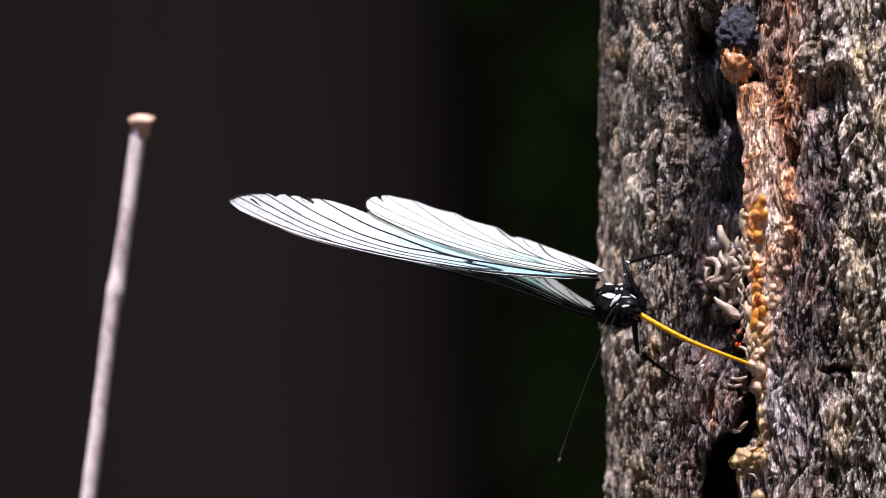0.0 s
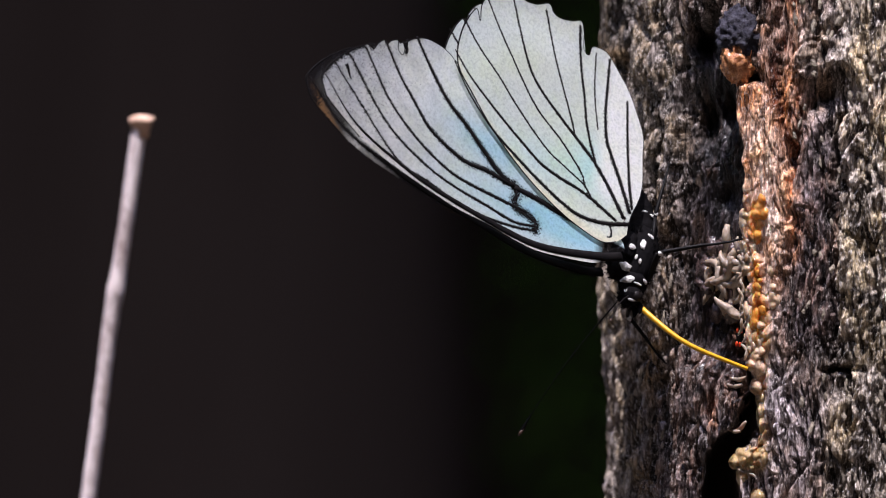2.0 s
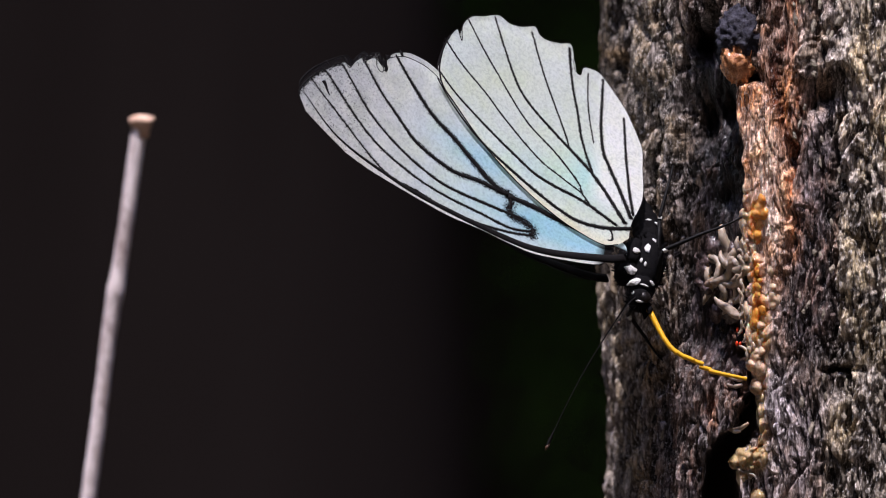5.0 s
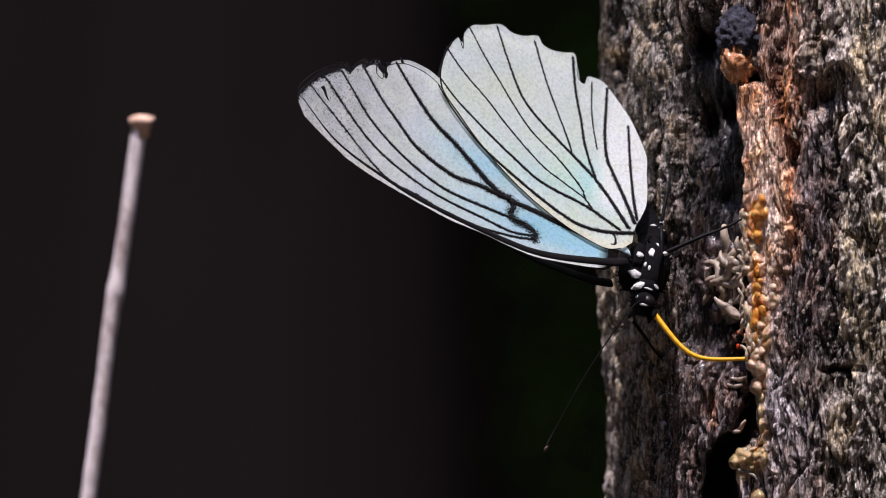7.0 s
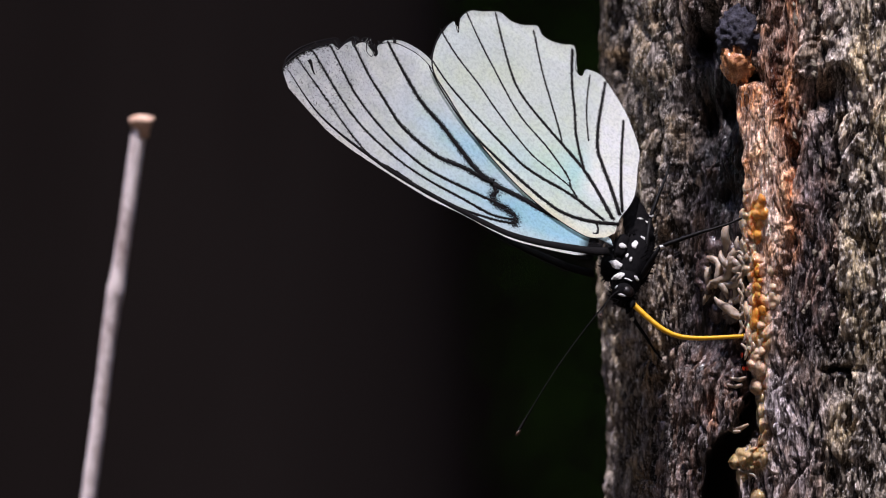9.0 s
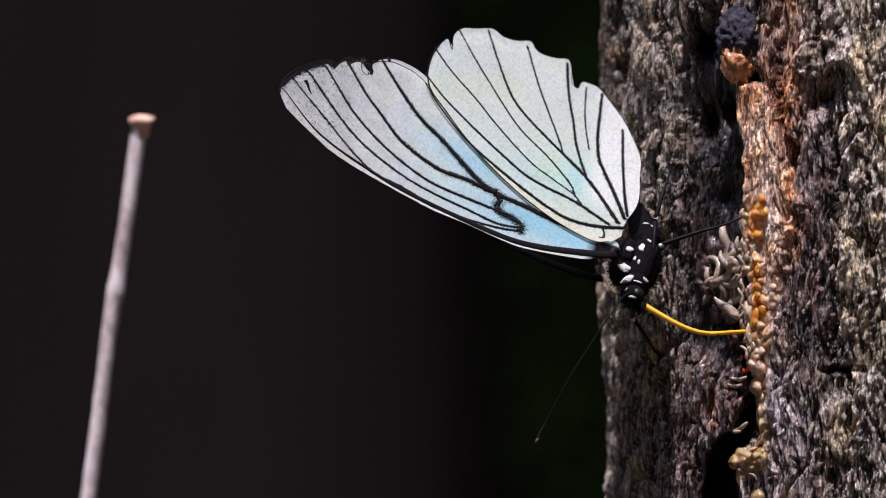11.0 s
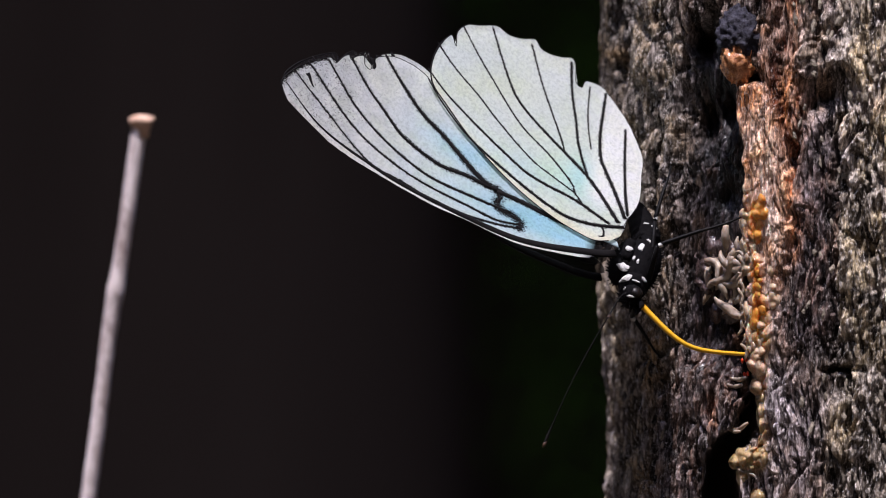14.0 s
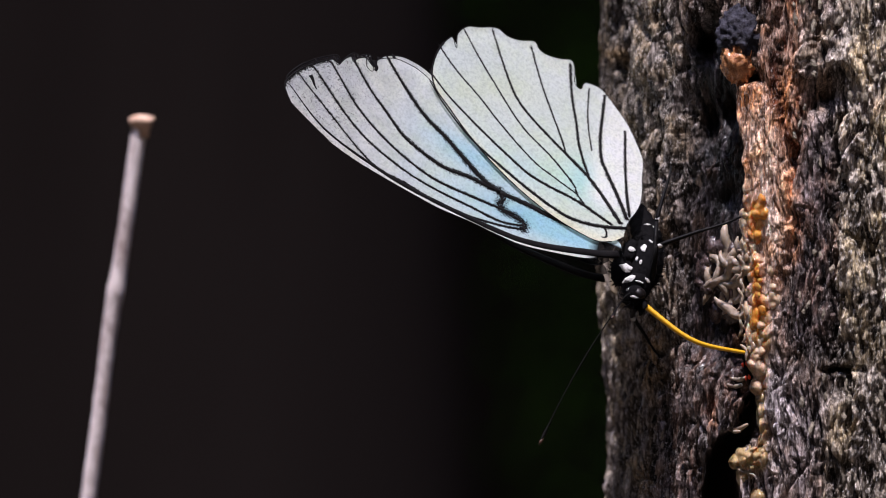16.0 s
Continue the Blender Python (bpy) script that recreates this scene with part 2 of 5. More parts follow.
def leaves(bm, rng, n, centre, spread, size):
    """n folded leaves scattered unevenly through an ellipsoid."""
    for _ in range(n):
        while True:
            q = Vector([rng.uniform(-1, 1) for _ in range(3)])
            if q.length < 1 and noise.noise(q * 2.2 + Vector(centre)) > -0.28:
                break
        p = Vector(centre) + Vector([q[i] * spread[i] for i in range(3)])
        r = Euler([rng.uniform(-0.9, 0.9), rng.uniform(-0.9, 0.9), rng.uniform(0, 6.28)]).to_matrix()
        s = size * rng.uniform(0.7, 1.3)
        v = [bm.verts.new(p + r @ Vector(c) * s) for c in ((-0.5, 0, 0), (0, -0.27, 0.06), (0.55, 0, -0.05), (0, 0.27, 0.06))]
        bm.faces.new((v[0], v[1], v[2]))
        bm.faces.new((v[0], v[2], v[3]))


def far_tree(x, d, radius, seed):
    """A tree behind, far out of focus, its deep shade painted into the bark colour."""
    root = at(x, 441, d)
    tree = new("tree")
    tree.location = (root.x, d, 0)
    zs = np.linspace(-0.05, 4.2, 16)
    bm = bmesh.new()
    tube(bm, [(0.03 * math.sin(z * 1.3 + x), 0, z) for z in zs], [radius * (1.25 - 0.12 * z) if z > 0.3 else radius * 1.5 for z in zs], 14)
    part("trunk", bm, SHADED_FARBARK, tree)
    rng = random.Random(seed)
    for k in range(4):
        z, a = 3.0 + 0.3 * k, 1.9 * k + x
        bm = bmesh.new()
        limb = spline([(0, 0, z), (0.5 * math.cos(a), 0.5 * math.sin(a), z + 0.4), (1.0 * math.cos(a), 1.0 * math.sin(a), z + 1.0)], 7)
        tube(bm, limb, np.linspace(radius * 0.35, 0.01, 7), 8)
        part("limb", bm, SHADED_FARBARK, tree)
    return tagged(tree, "grey-brown tree with deep shade put into its bark colour", "tree", group="trees in the background")


far_tree(265, 4.0, 0.18, 1)
far_tree(-430, 5.2, 0.2, 2)


def shrub():
    root = new("shrub")
    root.location = (0.5, 4.4, 0)
    rng = random.Random(7)
    for k in range(5):
        bm = bmesh.new()
        a = k * 1.3
        tube(bm, spline([(0, 0, -0.02), (0.1 * math.cos(a), 0.1 * math.sin(a), 0.8), (0.3 * math.cos(a), 0.3 * math.sin(a), 1.9)], 8), np.linspace(0.014, 0.004, 8), 6)
        part("stem", bm, SHADED_FARBARK, root)
    bm = bmesh.new()
    # the leaf colour itself carries the shade
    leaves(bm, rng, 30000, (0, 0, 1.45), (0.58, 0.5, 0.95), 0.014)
    part("foliage", bm, SHADED_LEAF, root, smooth=False)
    return tagged(root, "dark green leafy shrub with shade put into its leaf colour", "shrub")


shrub()
# ---------------------------------------------------------------- the sap-bleeding trunk
TRUNK_R, TRUNK_X, TRUNK_Y = 0.050, 0.0686, 0.036


def bark_depth(x):
    """How far behind the butterfly's plane the trunk's mean surface lies at plan step x."""
    d = 0.0
    for _ in range(12):
        w = (x - 784) * U * (FAR + d) / FAR - TRUNK_X
        d = TRUNK_Y - math.sqrt(max(TRUNK_R ** 2 - w * w, 1e-8))
    return d


def on_bark(x, y, lift=0.0):
    """Place on the trunk's mean surface at the plan step, lifted off it along the normal."""
    p = at(x, y, bark_depth(x))
    n = Vector((p.x - TRUNK_X, p.y - TRUNK_Y, 0)).normalized()
    return p + n * lift


def bell(x, y, cx, cy, sx, sy):
    return np.exp(-((x - cx) / sx) ** 2 - ((y - cy) / sy) ** 2)


def band(x, lo, hi, soft):
    return 1 / (1 + np.exp(np.clip(-(x - lo) / soft, -60, 60))) / (1 + np.exp(np.clip((x - hi) / soft, -60, 60)))


def strip(px, py, ys, left, right, soft=3.0):
    """A band down the trunk between two wandering edges."""
    return band(px, np.interp(py, ys, left), np.interp(py, ys, right), soft)


def cleft(px, py, ys, xs, width, fade=14.0):
    """A crack that runs down the trunk through the places (xs, ys)."""
    return np.exp(-((px - np.interp(py, ys, xs)) / width) ** 2) * band(py, ys[0], ys[-1], fade)


def cells(p, seed):
    """Irregular cells: gap to the next cell, three random numbers of the cell, offset from its middle."""
    base = np.floor(p).astype(np.int64)
    near = np.full(len(p), 9.0)
    next_one = np.full(len(p), 9.0)
    rnd, off = np.zeros((len(p), 3)), np.zeros((len(p), 2))
    for dx in (-1, 0, 1):
        for dy in (-1, 0, 1):
            c = base + [dx, dy]
            h = c[:, 0] * 374761393 + c[:, 1] * 668265263 + seed * 974711
            h = (h ^ (h >> 13)) * 1274126177
            h = h ^ (h >> 16)
            r = np.stack([(h >> k) & 0xFF for k in (0, 8, 16, 22, 30)], 1) / 255.0
            o = p - (c + 0.12 + 0.76 * r[:, :2])
            d = np.hypot(o[:, 0], o[:, 1])
            closer = d < near
            next_one = np.where(closer, near, np.minimum(next_one, d))
            near = np.where(closer, d, near)
            rnd[closer], off[closer] = r[closer, 2:], o[closer]
    return next_one - near, rnd, off


SAP_Y = [140, 152, 170, 200, 230, 260, 300, 340, 400, 450, 480, 520, 560, 600, 640, 680, 720, 760, 790, 805, 835, 882, 950]
SAP_LEFT = [1322, 1306, 1298, 1297, 1305, 1312, 1312, 1312, 1308, 1318, 1322, 1318, 1313, 1316, 1326, 1338, 1342, 1340, 1334, 1310, 1308, 1315, 1318]
SAP_RIGHT = [1326, 1345, 1352, 1365, 1370, 1378, 1385, 1390, 1392, 1388, 1378, 1372, 1374, 1364, 1353, 1352, 1350, 1353, 1352, 1350, 1345, 1345, 1345]
HOLE_Y = [628, 645, 680, 720, 755, 775, 800, 830, 860, 900, 960]
HOLE_LEFT = [1334, 1330, 1327, 1325, 1310, 1284, 1266, 1256, 1248, 1243, 1244]
HOLE_RIGHT = [1334, 1337, 1340, 1341, 1338, 1335, 1311, 1306, 1306, 1308, 1308]
CLEFTS = [  # depth in mm, width, heights and places down the trunk
    (1.5, 7, (25, 60, 100, 140, 195), (1447, 1441, 1438, 1431, 1425)), (1.7, 7, (195, 240, 280, 320), (1494, 1483, 1480, 1481)),
    (1.0, 5, (310, 420, 520, 640), (1478, 1482, 1474, 1478)), (1.1, 4, (730, 800, 890), (1451, 1453, 1449)),
    (0.9, 5, (640, 740, 890), (1507, 1504, 1509)), (0.9, 6, (-60, 60, 140), (1106, 1110, 1104)),
    (1.0, 5, (30, 150, 300), (1201, 1203, 1199)), (0.9, 5, (140, 220, 320), (1128, 1133, 1127)),
    (1.0, 6, (600, 660, 760), (1092, 1094, 1098)), (0.9, 7, (560, 640, 720), (1166, 1172, 1162)),
    (0.9, 5, (640, 760, 890), (1228, 1231, 1226)), (0.9, 5, (250, 330, 470), (1405, 1402, 1398)),
    (0.8, 4, (0, 60, 110), (1342, 1337, 1334)), (0.8, 4, (-40, 60, 230), (1385, 1380, 1384)), (1.0, 5, (440, 520, 600), (1545, 1551, 1547)),
    (0.8, 5, (720, 800, 890), (1152, 1158, 1150)), (0.7, 4, (20, 120, 240), (1165, 1170, 1163))]
LUMPS = [  # height in mm, place and spread
    (0.8, 1132, 360, 15, 70), (-0.8, 1160, 360, 7, 70), (-0.9, 1172, 250, 9, 34), (0.5, 1190, 300, 10, 60),
    (-1.8, 1258, 30, 12, 22), (-1.6, 1330, 138, 14, 10), (-1.6, 1098, 135, 12, 50), (-1.5, 1085, 30, 10, 40), (-2.0, 1440, 30, 8, 26), (-1.4, 1400, 275, 14, 22), (-1.6, 1092, 670, 10, 26),
    (1.1, 1425, 110, 12, 50), (1.0, 1465, 36, 14, 16), (0.8, 1466, 68, 10, 10), (1.2, 1474, 108, 20, 17), (1.3, 1508, 252, 22, 46),
    (0.9, 1500, 420, 12, 90), (0.8, 1530, 520, 16, 90), (0.8, 1478, 780, 20, 90), (0.8, 1528, 760, 16, 110), (0.7, 1108, 760, 10, 70),
    (0.8, 1245, 690, 18, 50), (0.7, 1252, 790, 20, 30), (-1.3, 1296, 540, 14, 16), (-1.4, 1302, 610, 14, 22), (-1.0, 1245, 545, 10, 30),
    (0.7, 1150, 110, 14, 60), (0.7, 1180, 350, 14, 60), (0.8, 1520, 90, 20, 50), (-1.8, 1228, 210, 20, 50), (-1.8, 1268, 200, 18, 40),
    (0.5, 1370, 700, 14, 60), (-0.8, 1268, 350, 24, 30), (0.6, 1248, 480, 14, 30), (-1.2, 1310, 690, 12, 14), (0.5, 1312, 720, 12, 16)]

PITS = [  # hollows: depth in mm, place and spread
    (6.0, 1238, 76, 14, 26), (3.0, 1466, 168, 20, 20), (2.6, 1440, 178, 10, 28), (3.0, 1492, 655, 26, 6), (2.6, 1484, 262, 7, 40), (2.2, 1330, 140, 12, 8),
    (1.8, 1226, 215, 12, 36), (1.8, 1262, 190, 16, 30), (1.0, 1270, 350, 20, 20), (3.0, 1298, 575, 14, 16), (2.5, 1300, 625, 14, 16), (2.0, 1094, 668, 8, 22), (2.0, 1098, 130, 9, 36),
    (1.8, 1172, 262, 8, 24), (1.8, 1162, 350, 6, 40)]


def skin(px, py, q, front):
    """Relief of the bark in mm, tint, wetness, jelly and dust at each place of the skin."""
    f = front.astype(float)
    warp = np.stack([octaves(q * [0.3, 0.12, 1], 3) * 0.6, octaves(q * [0.3, 0.16, 1], 7) * 0.9], 1)
    w = q[:, :2] + warp
    rag = 4.0 * octaves(q * [0.9, 0.7, 1], 71, 3)
    x, y = px + rag, py + rag * 0.6
    xs = x - 9.0        # the streak stands about a millimetre proud
    w3 = np.c_[w, 0 * w[:, 0]]
    gap1, r1, _ = cells(w * [0.30, 0.085], 1)
    gap2, r2, o2 = cells((w + 0.35 * warp) * [1.1, 0.2], 2)
    gap3, r3, o3 = cells((w + 0.2 * octaves(q * [2.0, 1.2, 1], 9, 2)[:, None]) * [2.3, 0.62], 3)
    coarse, fine = octaves(w3 * [0.9, 0.28, 1], 101, 4), octaves(w3 * [3.4, 0.8, 1], 111, 3)
    strand = 0.3 - np.abs(octaves(w3 * [1.5, 0.24, 1], 35, 4))
    patch = octaves(q * [0.16, 0.09, 1], 51, 3)

    sap = strip(xs, y, SAP_Y, SAP_LEFT, SAP_RIGHT, 2.2) * band(py, 142, 833, 3) * f
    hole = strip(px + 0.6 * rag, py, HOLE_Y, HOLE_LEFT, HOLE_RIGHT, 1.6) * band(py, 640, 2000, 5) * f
    gully = strip(x, y, [20, 100, 200, 300, 400, 500, 600, 650], [1250, 1214, 1206, 1208, 1194, 1200, 1204, 1236], [1262, 1300, 1300, 1312, 1312, 1320, 1318, 1330], 6) * band(py, 30, 640, 16) * f
    ribbon = strip(xs, y, [-100, 0, 50, 100, 150, 200, 250, 300, 350, 470], [1352, 1350, 1340, 1338, 1344, 1350, 1362, 1384, 1388, 1392], [1400, 1402, 1406, 1408, 1412, 1412, 1408, 1404, 1402, 1400], 4) * band(py, -300, 480, 14) * f
    murky = strip(x, y, [200, 260, 420, 600, 680], [1420, 1398, 1398, 1378, 1400], [1440, 1478, 1480, 1474, 1450], 8) * band(py, 215, 650, 25) * f
    chalk = strip(x - 4, y, [630, 660, 740, 800, 830, 890], [1354, 1352, 1352, 1350, 1322, 1318], [1380, 1404, 1394, 1376, 1374, 1374], 6) * band(py, 640, 2000, 10) * f
    island = strip(x, y, [635, 700, 760, 800, 840, 890], [1236, 1232, 1236, 1240, 1244, 1246], [1328, 1326, 1310, 1276, 1262, 1252], 3) * band(py, 640, 2000, 8) * f
    # a darker, glossier strip low on the trunk
    lower_dark = strip(x, y, [600, 720, 890], [1180, 1150, 1152], [1228, 1230, 1244], 10) * band(py, 640, 2000, 40) * f
    outer = band(x, 1484, 2600, 6) * f
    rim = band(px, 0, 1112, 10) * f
    flank = band(x, 1105, 1200, 8) * f
    mound = np.zeros(len(px))
    for d, cx, cy, sx, sy in LUMPS:
        mound += d * bell(x, y, cx, cy, sx, sy)
    pale = sum(bell(x, y, *c) for c in ((1425, 108, 11, 50), (1465, 36, 14, 15), (1466, 68, 10, 10), (1474, 106, 20, 15), (1508, 252, 22, 48)))

    # fresh jelly: along the left of the streak, in the wet pocket, and all of the drip below
    gel = np.maximum.reduce([strip(xs, y, [330, 380, 430, 460, 520, 600, 640], [1311, 1310, 1310, 1318, 1316, 1314, 1322], [1330, 1322, 1330, 1346, 1352, 1362, 1356], 2.5) * band(py, 325, 2000, 8),
                             bell(xs, y, 1336, 374, 15, 28) + bell(xs, y, 1335, 410, 13, 22), band(py, 600, 832, 5)])
    gel = np.clip(1.25 * gel, 0, 1) * sap
    lobe, rl, ol = cells((w + 0.3 * warp) * [0.85, 0.62], 5)

    plates = 1.0 - 0.75 * np.maximum.reduce([gully, murky, chalk, ribbon * 0.6])
    h = plates * (0.5 * (r1[:, 0] - 0.5) - 0.6 * np.exp(-(gap1 / 0.07) ** 2)) + 0.15
    h += (0.38 * coarse + 0.2 * (r2[:, 0] - 0.5) - 0.2 * r2[:, 1] * o2[:, 1] - 0.22 * np.exp(-(gap2 / 0.09) ** 2)) * (1 - 0.45 * gully)
    h += 0.17 * fine + (0.5 + 0.35 * outer) * strand * (1 - 0.5 * gully) + 0.06 * (r3[:, 0] - 0.5)
    h *= 1 - 0.35 * rim * band(py, -400, 260, 30)
    h *= 1 - 0.4 * ribbon
    for d, wide, down, across in CLEFTS:
        h = h - 1.7 * d * cleft(x, y, down, across, wide) * f
    h = h + mound * f - 1.7 * gully + 0.45 * ribbon + 0.5 * outer * band(py, 280, 660, 30) + 0.4 * island - 0.3 * lower_dark
    crust = 0.2 * coarse + 0.13 * fine + 0.08 * (r3[:, 0] - 0.5) - 0.1 * r3[:, 1] * o3[:, 1] - 0.06 * np.exp(-(gap3 / 0.15) ** 2) + 0.2 * strand
    h = h * (1 - sap) + sap * (0.75 + crust + 0.35 * band(py, 150, 330, 20))
    jelly = 0.55 + 0.55 * np.sqrt(np.clip(lobe, 0, 1)) + 0.5 * (rl[:, 0] - 0.4) + 0.12 * octaves(q * [1.5, 1.0, 1], 79, 1)
    h = h * (1 - gel) + gel * jelly
    h = h * (1 - hole)
    pit = 9.0 * hole
    for d, cx, cy, sx, sy in PITS:
        pit = pit + d * bell(x, y, cx, cy, sx, sy) * f

    # tints
    def col(*c):
        return np.array(c)[None, :]

    def lay(base, k, c):
        return base * (1 - k[:, None]) + c * k[:, None]
    tone = np.clip(0.48 + 0.4 * coarse + 0.6 * fine + 0.2 * (r2[:, 1] - 0.5) + 0.3 * (r3[:, 2] - 0.5) + 0.25 * patch, 0, 1)[:, None]
    hue = np.clip(0.5 + 0.5 * (r2[:, 2] - 0.5) + 1.0 * octaves(q * [0.6, 0.35, 1], 91, 3), 0, 1)[:, None]
    brown = col(0.03, 0.02, 0.017) * (1 - tone) + (col(0.33, 0.24, 0.18) * hue + col(0.27, 0.225, 0.21) * (1 - hue)) * tone
    olive = col(0.035, 0.027, 0.018) * (1 - tone) + (col(0.36, 0.29, 0.19) * hue + col(0.32, 0.285, 0.25) * (1 - hue)) * tone
    grey = col(0.07, 0.06, 0.046) * (1 - tone) + (col(0.62, 0.53, 0.33) * hue + col(0.58, 0.53, 0.45) * (1 - hue)) * tone
    dark = col(0.006, 0.0045, 0.005) * (1 - tone) + (col(0.045, 0.026, 0.02) * hue + col(0.05, 0.043, 0.055) * (1 - hue)) * tone
    dusk = col(0.02, 0.014, 0.014) * (1 - tone) + (col(0.2, 0.125, 0.105) * hue + col(0.165, 0.14, 0.15) * (1 - hue)) * tone
    lilac = col(0.12, 0.1, 0.1) * (1 - tone) + (col(0.6, 0.51, 0.47) * hue + col(0.6, 0.545, 0.57) * (1 - hue)) * tone
    rust = col(0.12, 0.032, 0.011) * (1 - tone) + (col(0.78, 0.30, 0.085) * hue + col(0.66, 0.40, 0.26) * (1 - hue)) * tone
    pink = col(0.42, 0.24, 0.15) * (1 - tone) + (col(0.88, 0.56, 0.34) * hue + col(0.90, 0.72, 0.62) * (1 - hue)) * tone
    c = lay(brown, 0.85 * flank * np.interp(py, [250, 420], [1, 0.6]) + 0.7 * rim, olive)
    c = lay(c, np.clip(0.85 * outer + 0.5 * f * band(x, 1446, 1490, 6) * band(py, 690, 2000, 20), 0, 1) * np.interp(py, [0, 120, 190, 215, 640, 700], [0.75, 0.75, 0.4, 0.9, 0.9, 0.75]), grey)
    c = lay(c, 0.75 * f * band(x, 1395, 1455, 8) * band(py, 640, 2000, 30), dusk * 0.5 + lilac * 0.5)
    c = lay(c, np.clip(pale * f, 0, 1) * 0.9, grey * 0.6 + lilac * 0.5)
    c = lay(c, 0.9 * murky, dusk)
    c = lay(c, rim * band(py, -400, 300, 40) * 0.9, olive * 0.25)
    # pale plate and ridge; the lit left edge below the wing painted pale
    c = lay(c, f * np.clip(1.2 * bell(x, y, 1134, 365, 16, 75) + 0.8 * bell(x, y, 1110, 790, 9, 90) + 0.7 * bell(x, y, 1068, 560, 20, 60), 0, 1) * 0.85, grey)
    c = lay(c, f * np.clip(bell(x, y, 1156, 600, 14, 45) + bell(x, y, 1150, 850, 30, 40) + bell(x, y, 1085, 95, 20, 14), 0, 1) * 0.6, col(0.42, 0.27, 0.11) * tone + 0.02)
    c = lay(c, 0.8 * lower_dark, dark * 0.6 + dusk * 0.5)
    c = lay(c, 0.9 * chalk, lilac)
    # near-black tint over the whole gully and the spot beside its foot
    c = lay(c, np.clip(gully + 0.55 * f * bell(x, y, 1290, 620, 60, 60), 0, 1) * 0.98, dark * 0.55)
    c = lay(c, 0.8 * island, dusk * 0.55 + lilac * 0.3)
    c = lay(c, f * np.clip(1.2 * bell(x, y, 1268, 728, 9, 34), 0, 1) * 0.85, rust)
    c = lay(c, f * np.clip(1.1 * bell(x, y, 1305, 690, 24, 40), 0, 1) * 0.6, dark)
    # grey-lilac bark at lower left, lightened to offset the butterfly's shadow
    c = lay(c, np.clip(rim + flank, 0, 1) * band(py, 600, 2000, 30) * 0.5, grey * 0.5 + lilac * 0.3)
    c = lay(c, 0.6 * band(x, 1100, 1142, 9) * band(py, 640, 2000, 30) * f, olive * 0.8)
    c = lay(c, f * np.clip(1.2 * bell(x, y, 1152, 640, 9, 60) + 1.1 * bell(x, y, 1150, 850, 20, 34), 0, 1) * 0.6, col(0.46, 0.29, 0.12) * tone + 0.02)
    # a dark band down the lower flank
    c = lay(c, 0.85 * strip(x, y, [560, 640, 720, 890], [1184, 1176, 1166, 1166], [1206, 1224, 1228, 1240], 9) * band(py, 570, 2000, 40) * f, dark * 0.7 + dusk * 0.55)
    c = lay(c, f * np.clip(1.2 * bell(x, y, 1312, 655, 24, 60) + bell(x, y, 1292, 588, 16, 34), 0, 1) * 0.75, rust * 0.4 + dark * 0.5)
    # wet dark hollow round the larvae, with its shade painted in too
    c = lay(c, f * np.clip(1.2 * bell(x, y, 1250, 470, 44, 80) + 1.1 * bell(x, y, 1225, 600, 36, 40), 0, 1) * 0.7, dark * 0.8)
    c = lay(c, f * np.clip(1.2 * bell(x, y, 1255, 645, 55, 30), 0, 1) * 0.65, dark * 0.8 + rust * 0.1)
    c = lay(c, f * band(x, 1128, 1212, 12) * band(py, -400, 420, 40) * 0.45, dark * 0.6 + olive * 0.3)
    c = lay(c, f * np.clip(1.2 * bell(x, y, 1500, 640, 70, 34), 0, 1) * 0.7, olive * 0.6)
    c = lay(c, f * np.clip(1.2 * bell(x, y, 1180, 240, 30, 90), 0, 1) * 0.5, olive * 0.5)
    c = c * (1.15 + 0.2 * outer + 0.15 * murky)[:, None]
    c = lay(c, ribbon * np.clip(0.75 + 0.6 * patch, 0, 1), rust * 1.35)
    c = lay(c, sap, rust * 1.3 * np.interp(py, [160, 230, 320], [0.6, 0.35, 0.2])[:, None] + pink * 1.2 * np.interp(py, [160, 230, 320], [0.4, 0.65, 0.8])[:, None])
    c = lay(c, sap * np.clip(bell(xs, y, 1318, 290, 12, 40) + bell(xs, y, 1320, 175, 24, 18) + bell(xs, y, 1396, 420, 9, 60), 0, 1) * 0.8, rust)
    cream = col(0.52, 0.38, 0.27) * (1 - tone) + col(0.80, 0.64, 0.48) * tone
    moss = col(0.42, 0.28, 0.12) * (1 - tone) + col(0.70, 0.55, 0.30) * tone
    amber = col(0.60, 0.16, 0.01) * (1 - tone) + col(0.90, 0.45, 0.07) * tone
    wax = col(0.75, 0.34, 0.04) * (1 - tone) + col(0.92, 0.62, 0.16) * tone
    j = lay(cream, band(py, 715, 2000, 12), moss)
    j = lay(j, np.clip(1.3 * bell(xs, y, 1338, 374, 13, 22) + bell(xs, y, 1334, 412, 12, 20) * 0.8 + 1.2 * bell(xs, y, 1340, 492, 8, 38) + 0.9 * bell(xs, y, 1346, 545, 14, 20) + 0.7 * bell(xs, y, 1345, 700, 6, 24), 0, 1), amber)
    j = lay(j, np.clip(1.1 * bell(xs, y, 1339, 570, 10, 13) + 0.8 * bell(xs, y, 1350, 600, 12, 16), 0, 1), wax)
    c = lay(c, gel, j)
    # inside of the hole painted near black, as its shade
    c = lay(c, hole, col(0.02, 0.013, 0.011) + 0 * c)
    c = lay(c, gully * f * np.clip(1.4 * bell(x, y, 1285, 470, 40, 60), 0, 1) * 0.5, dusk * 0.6)
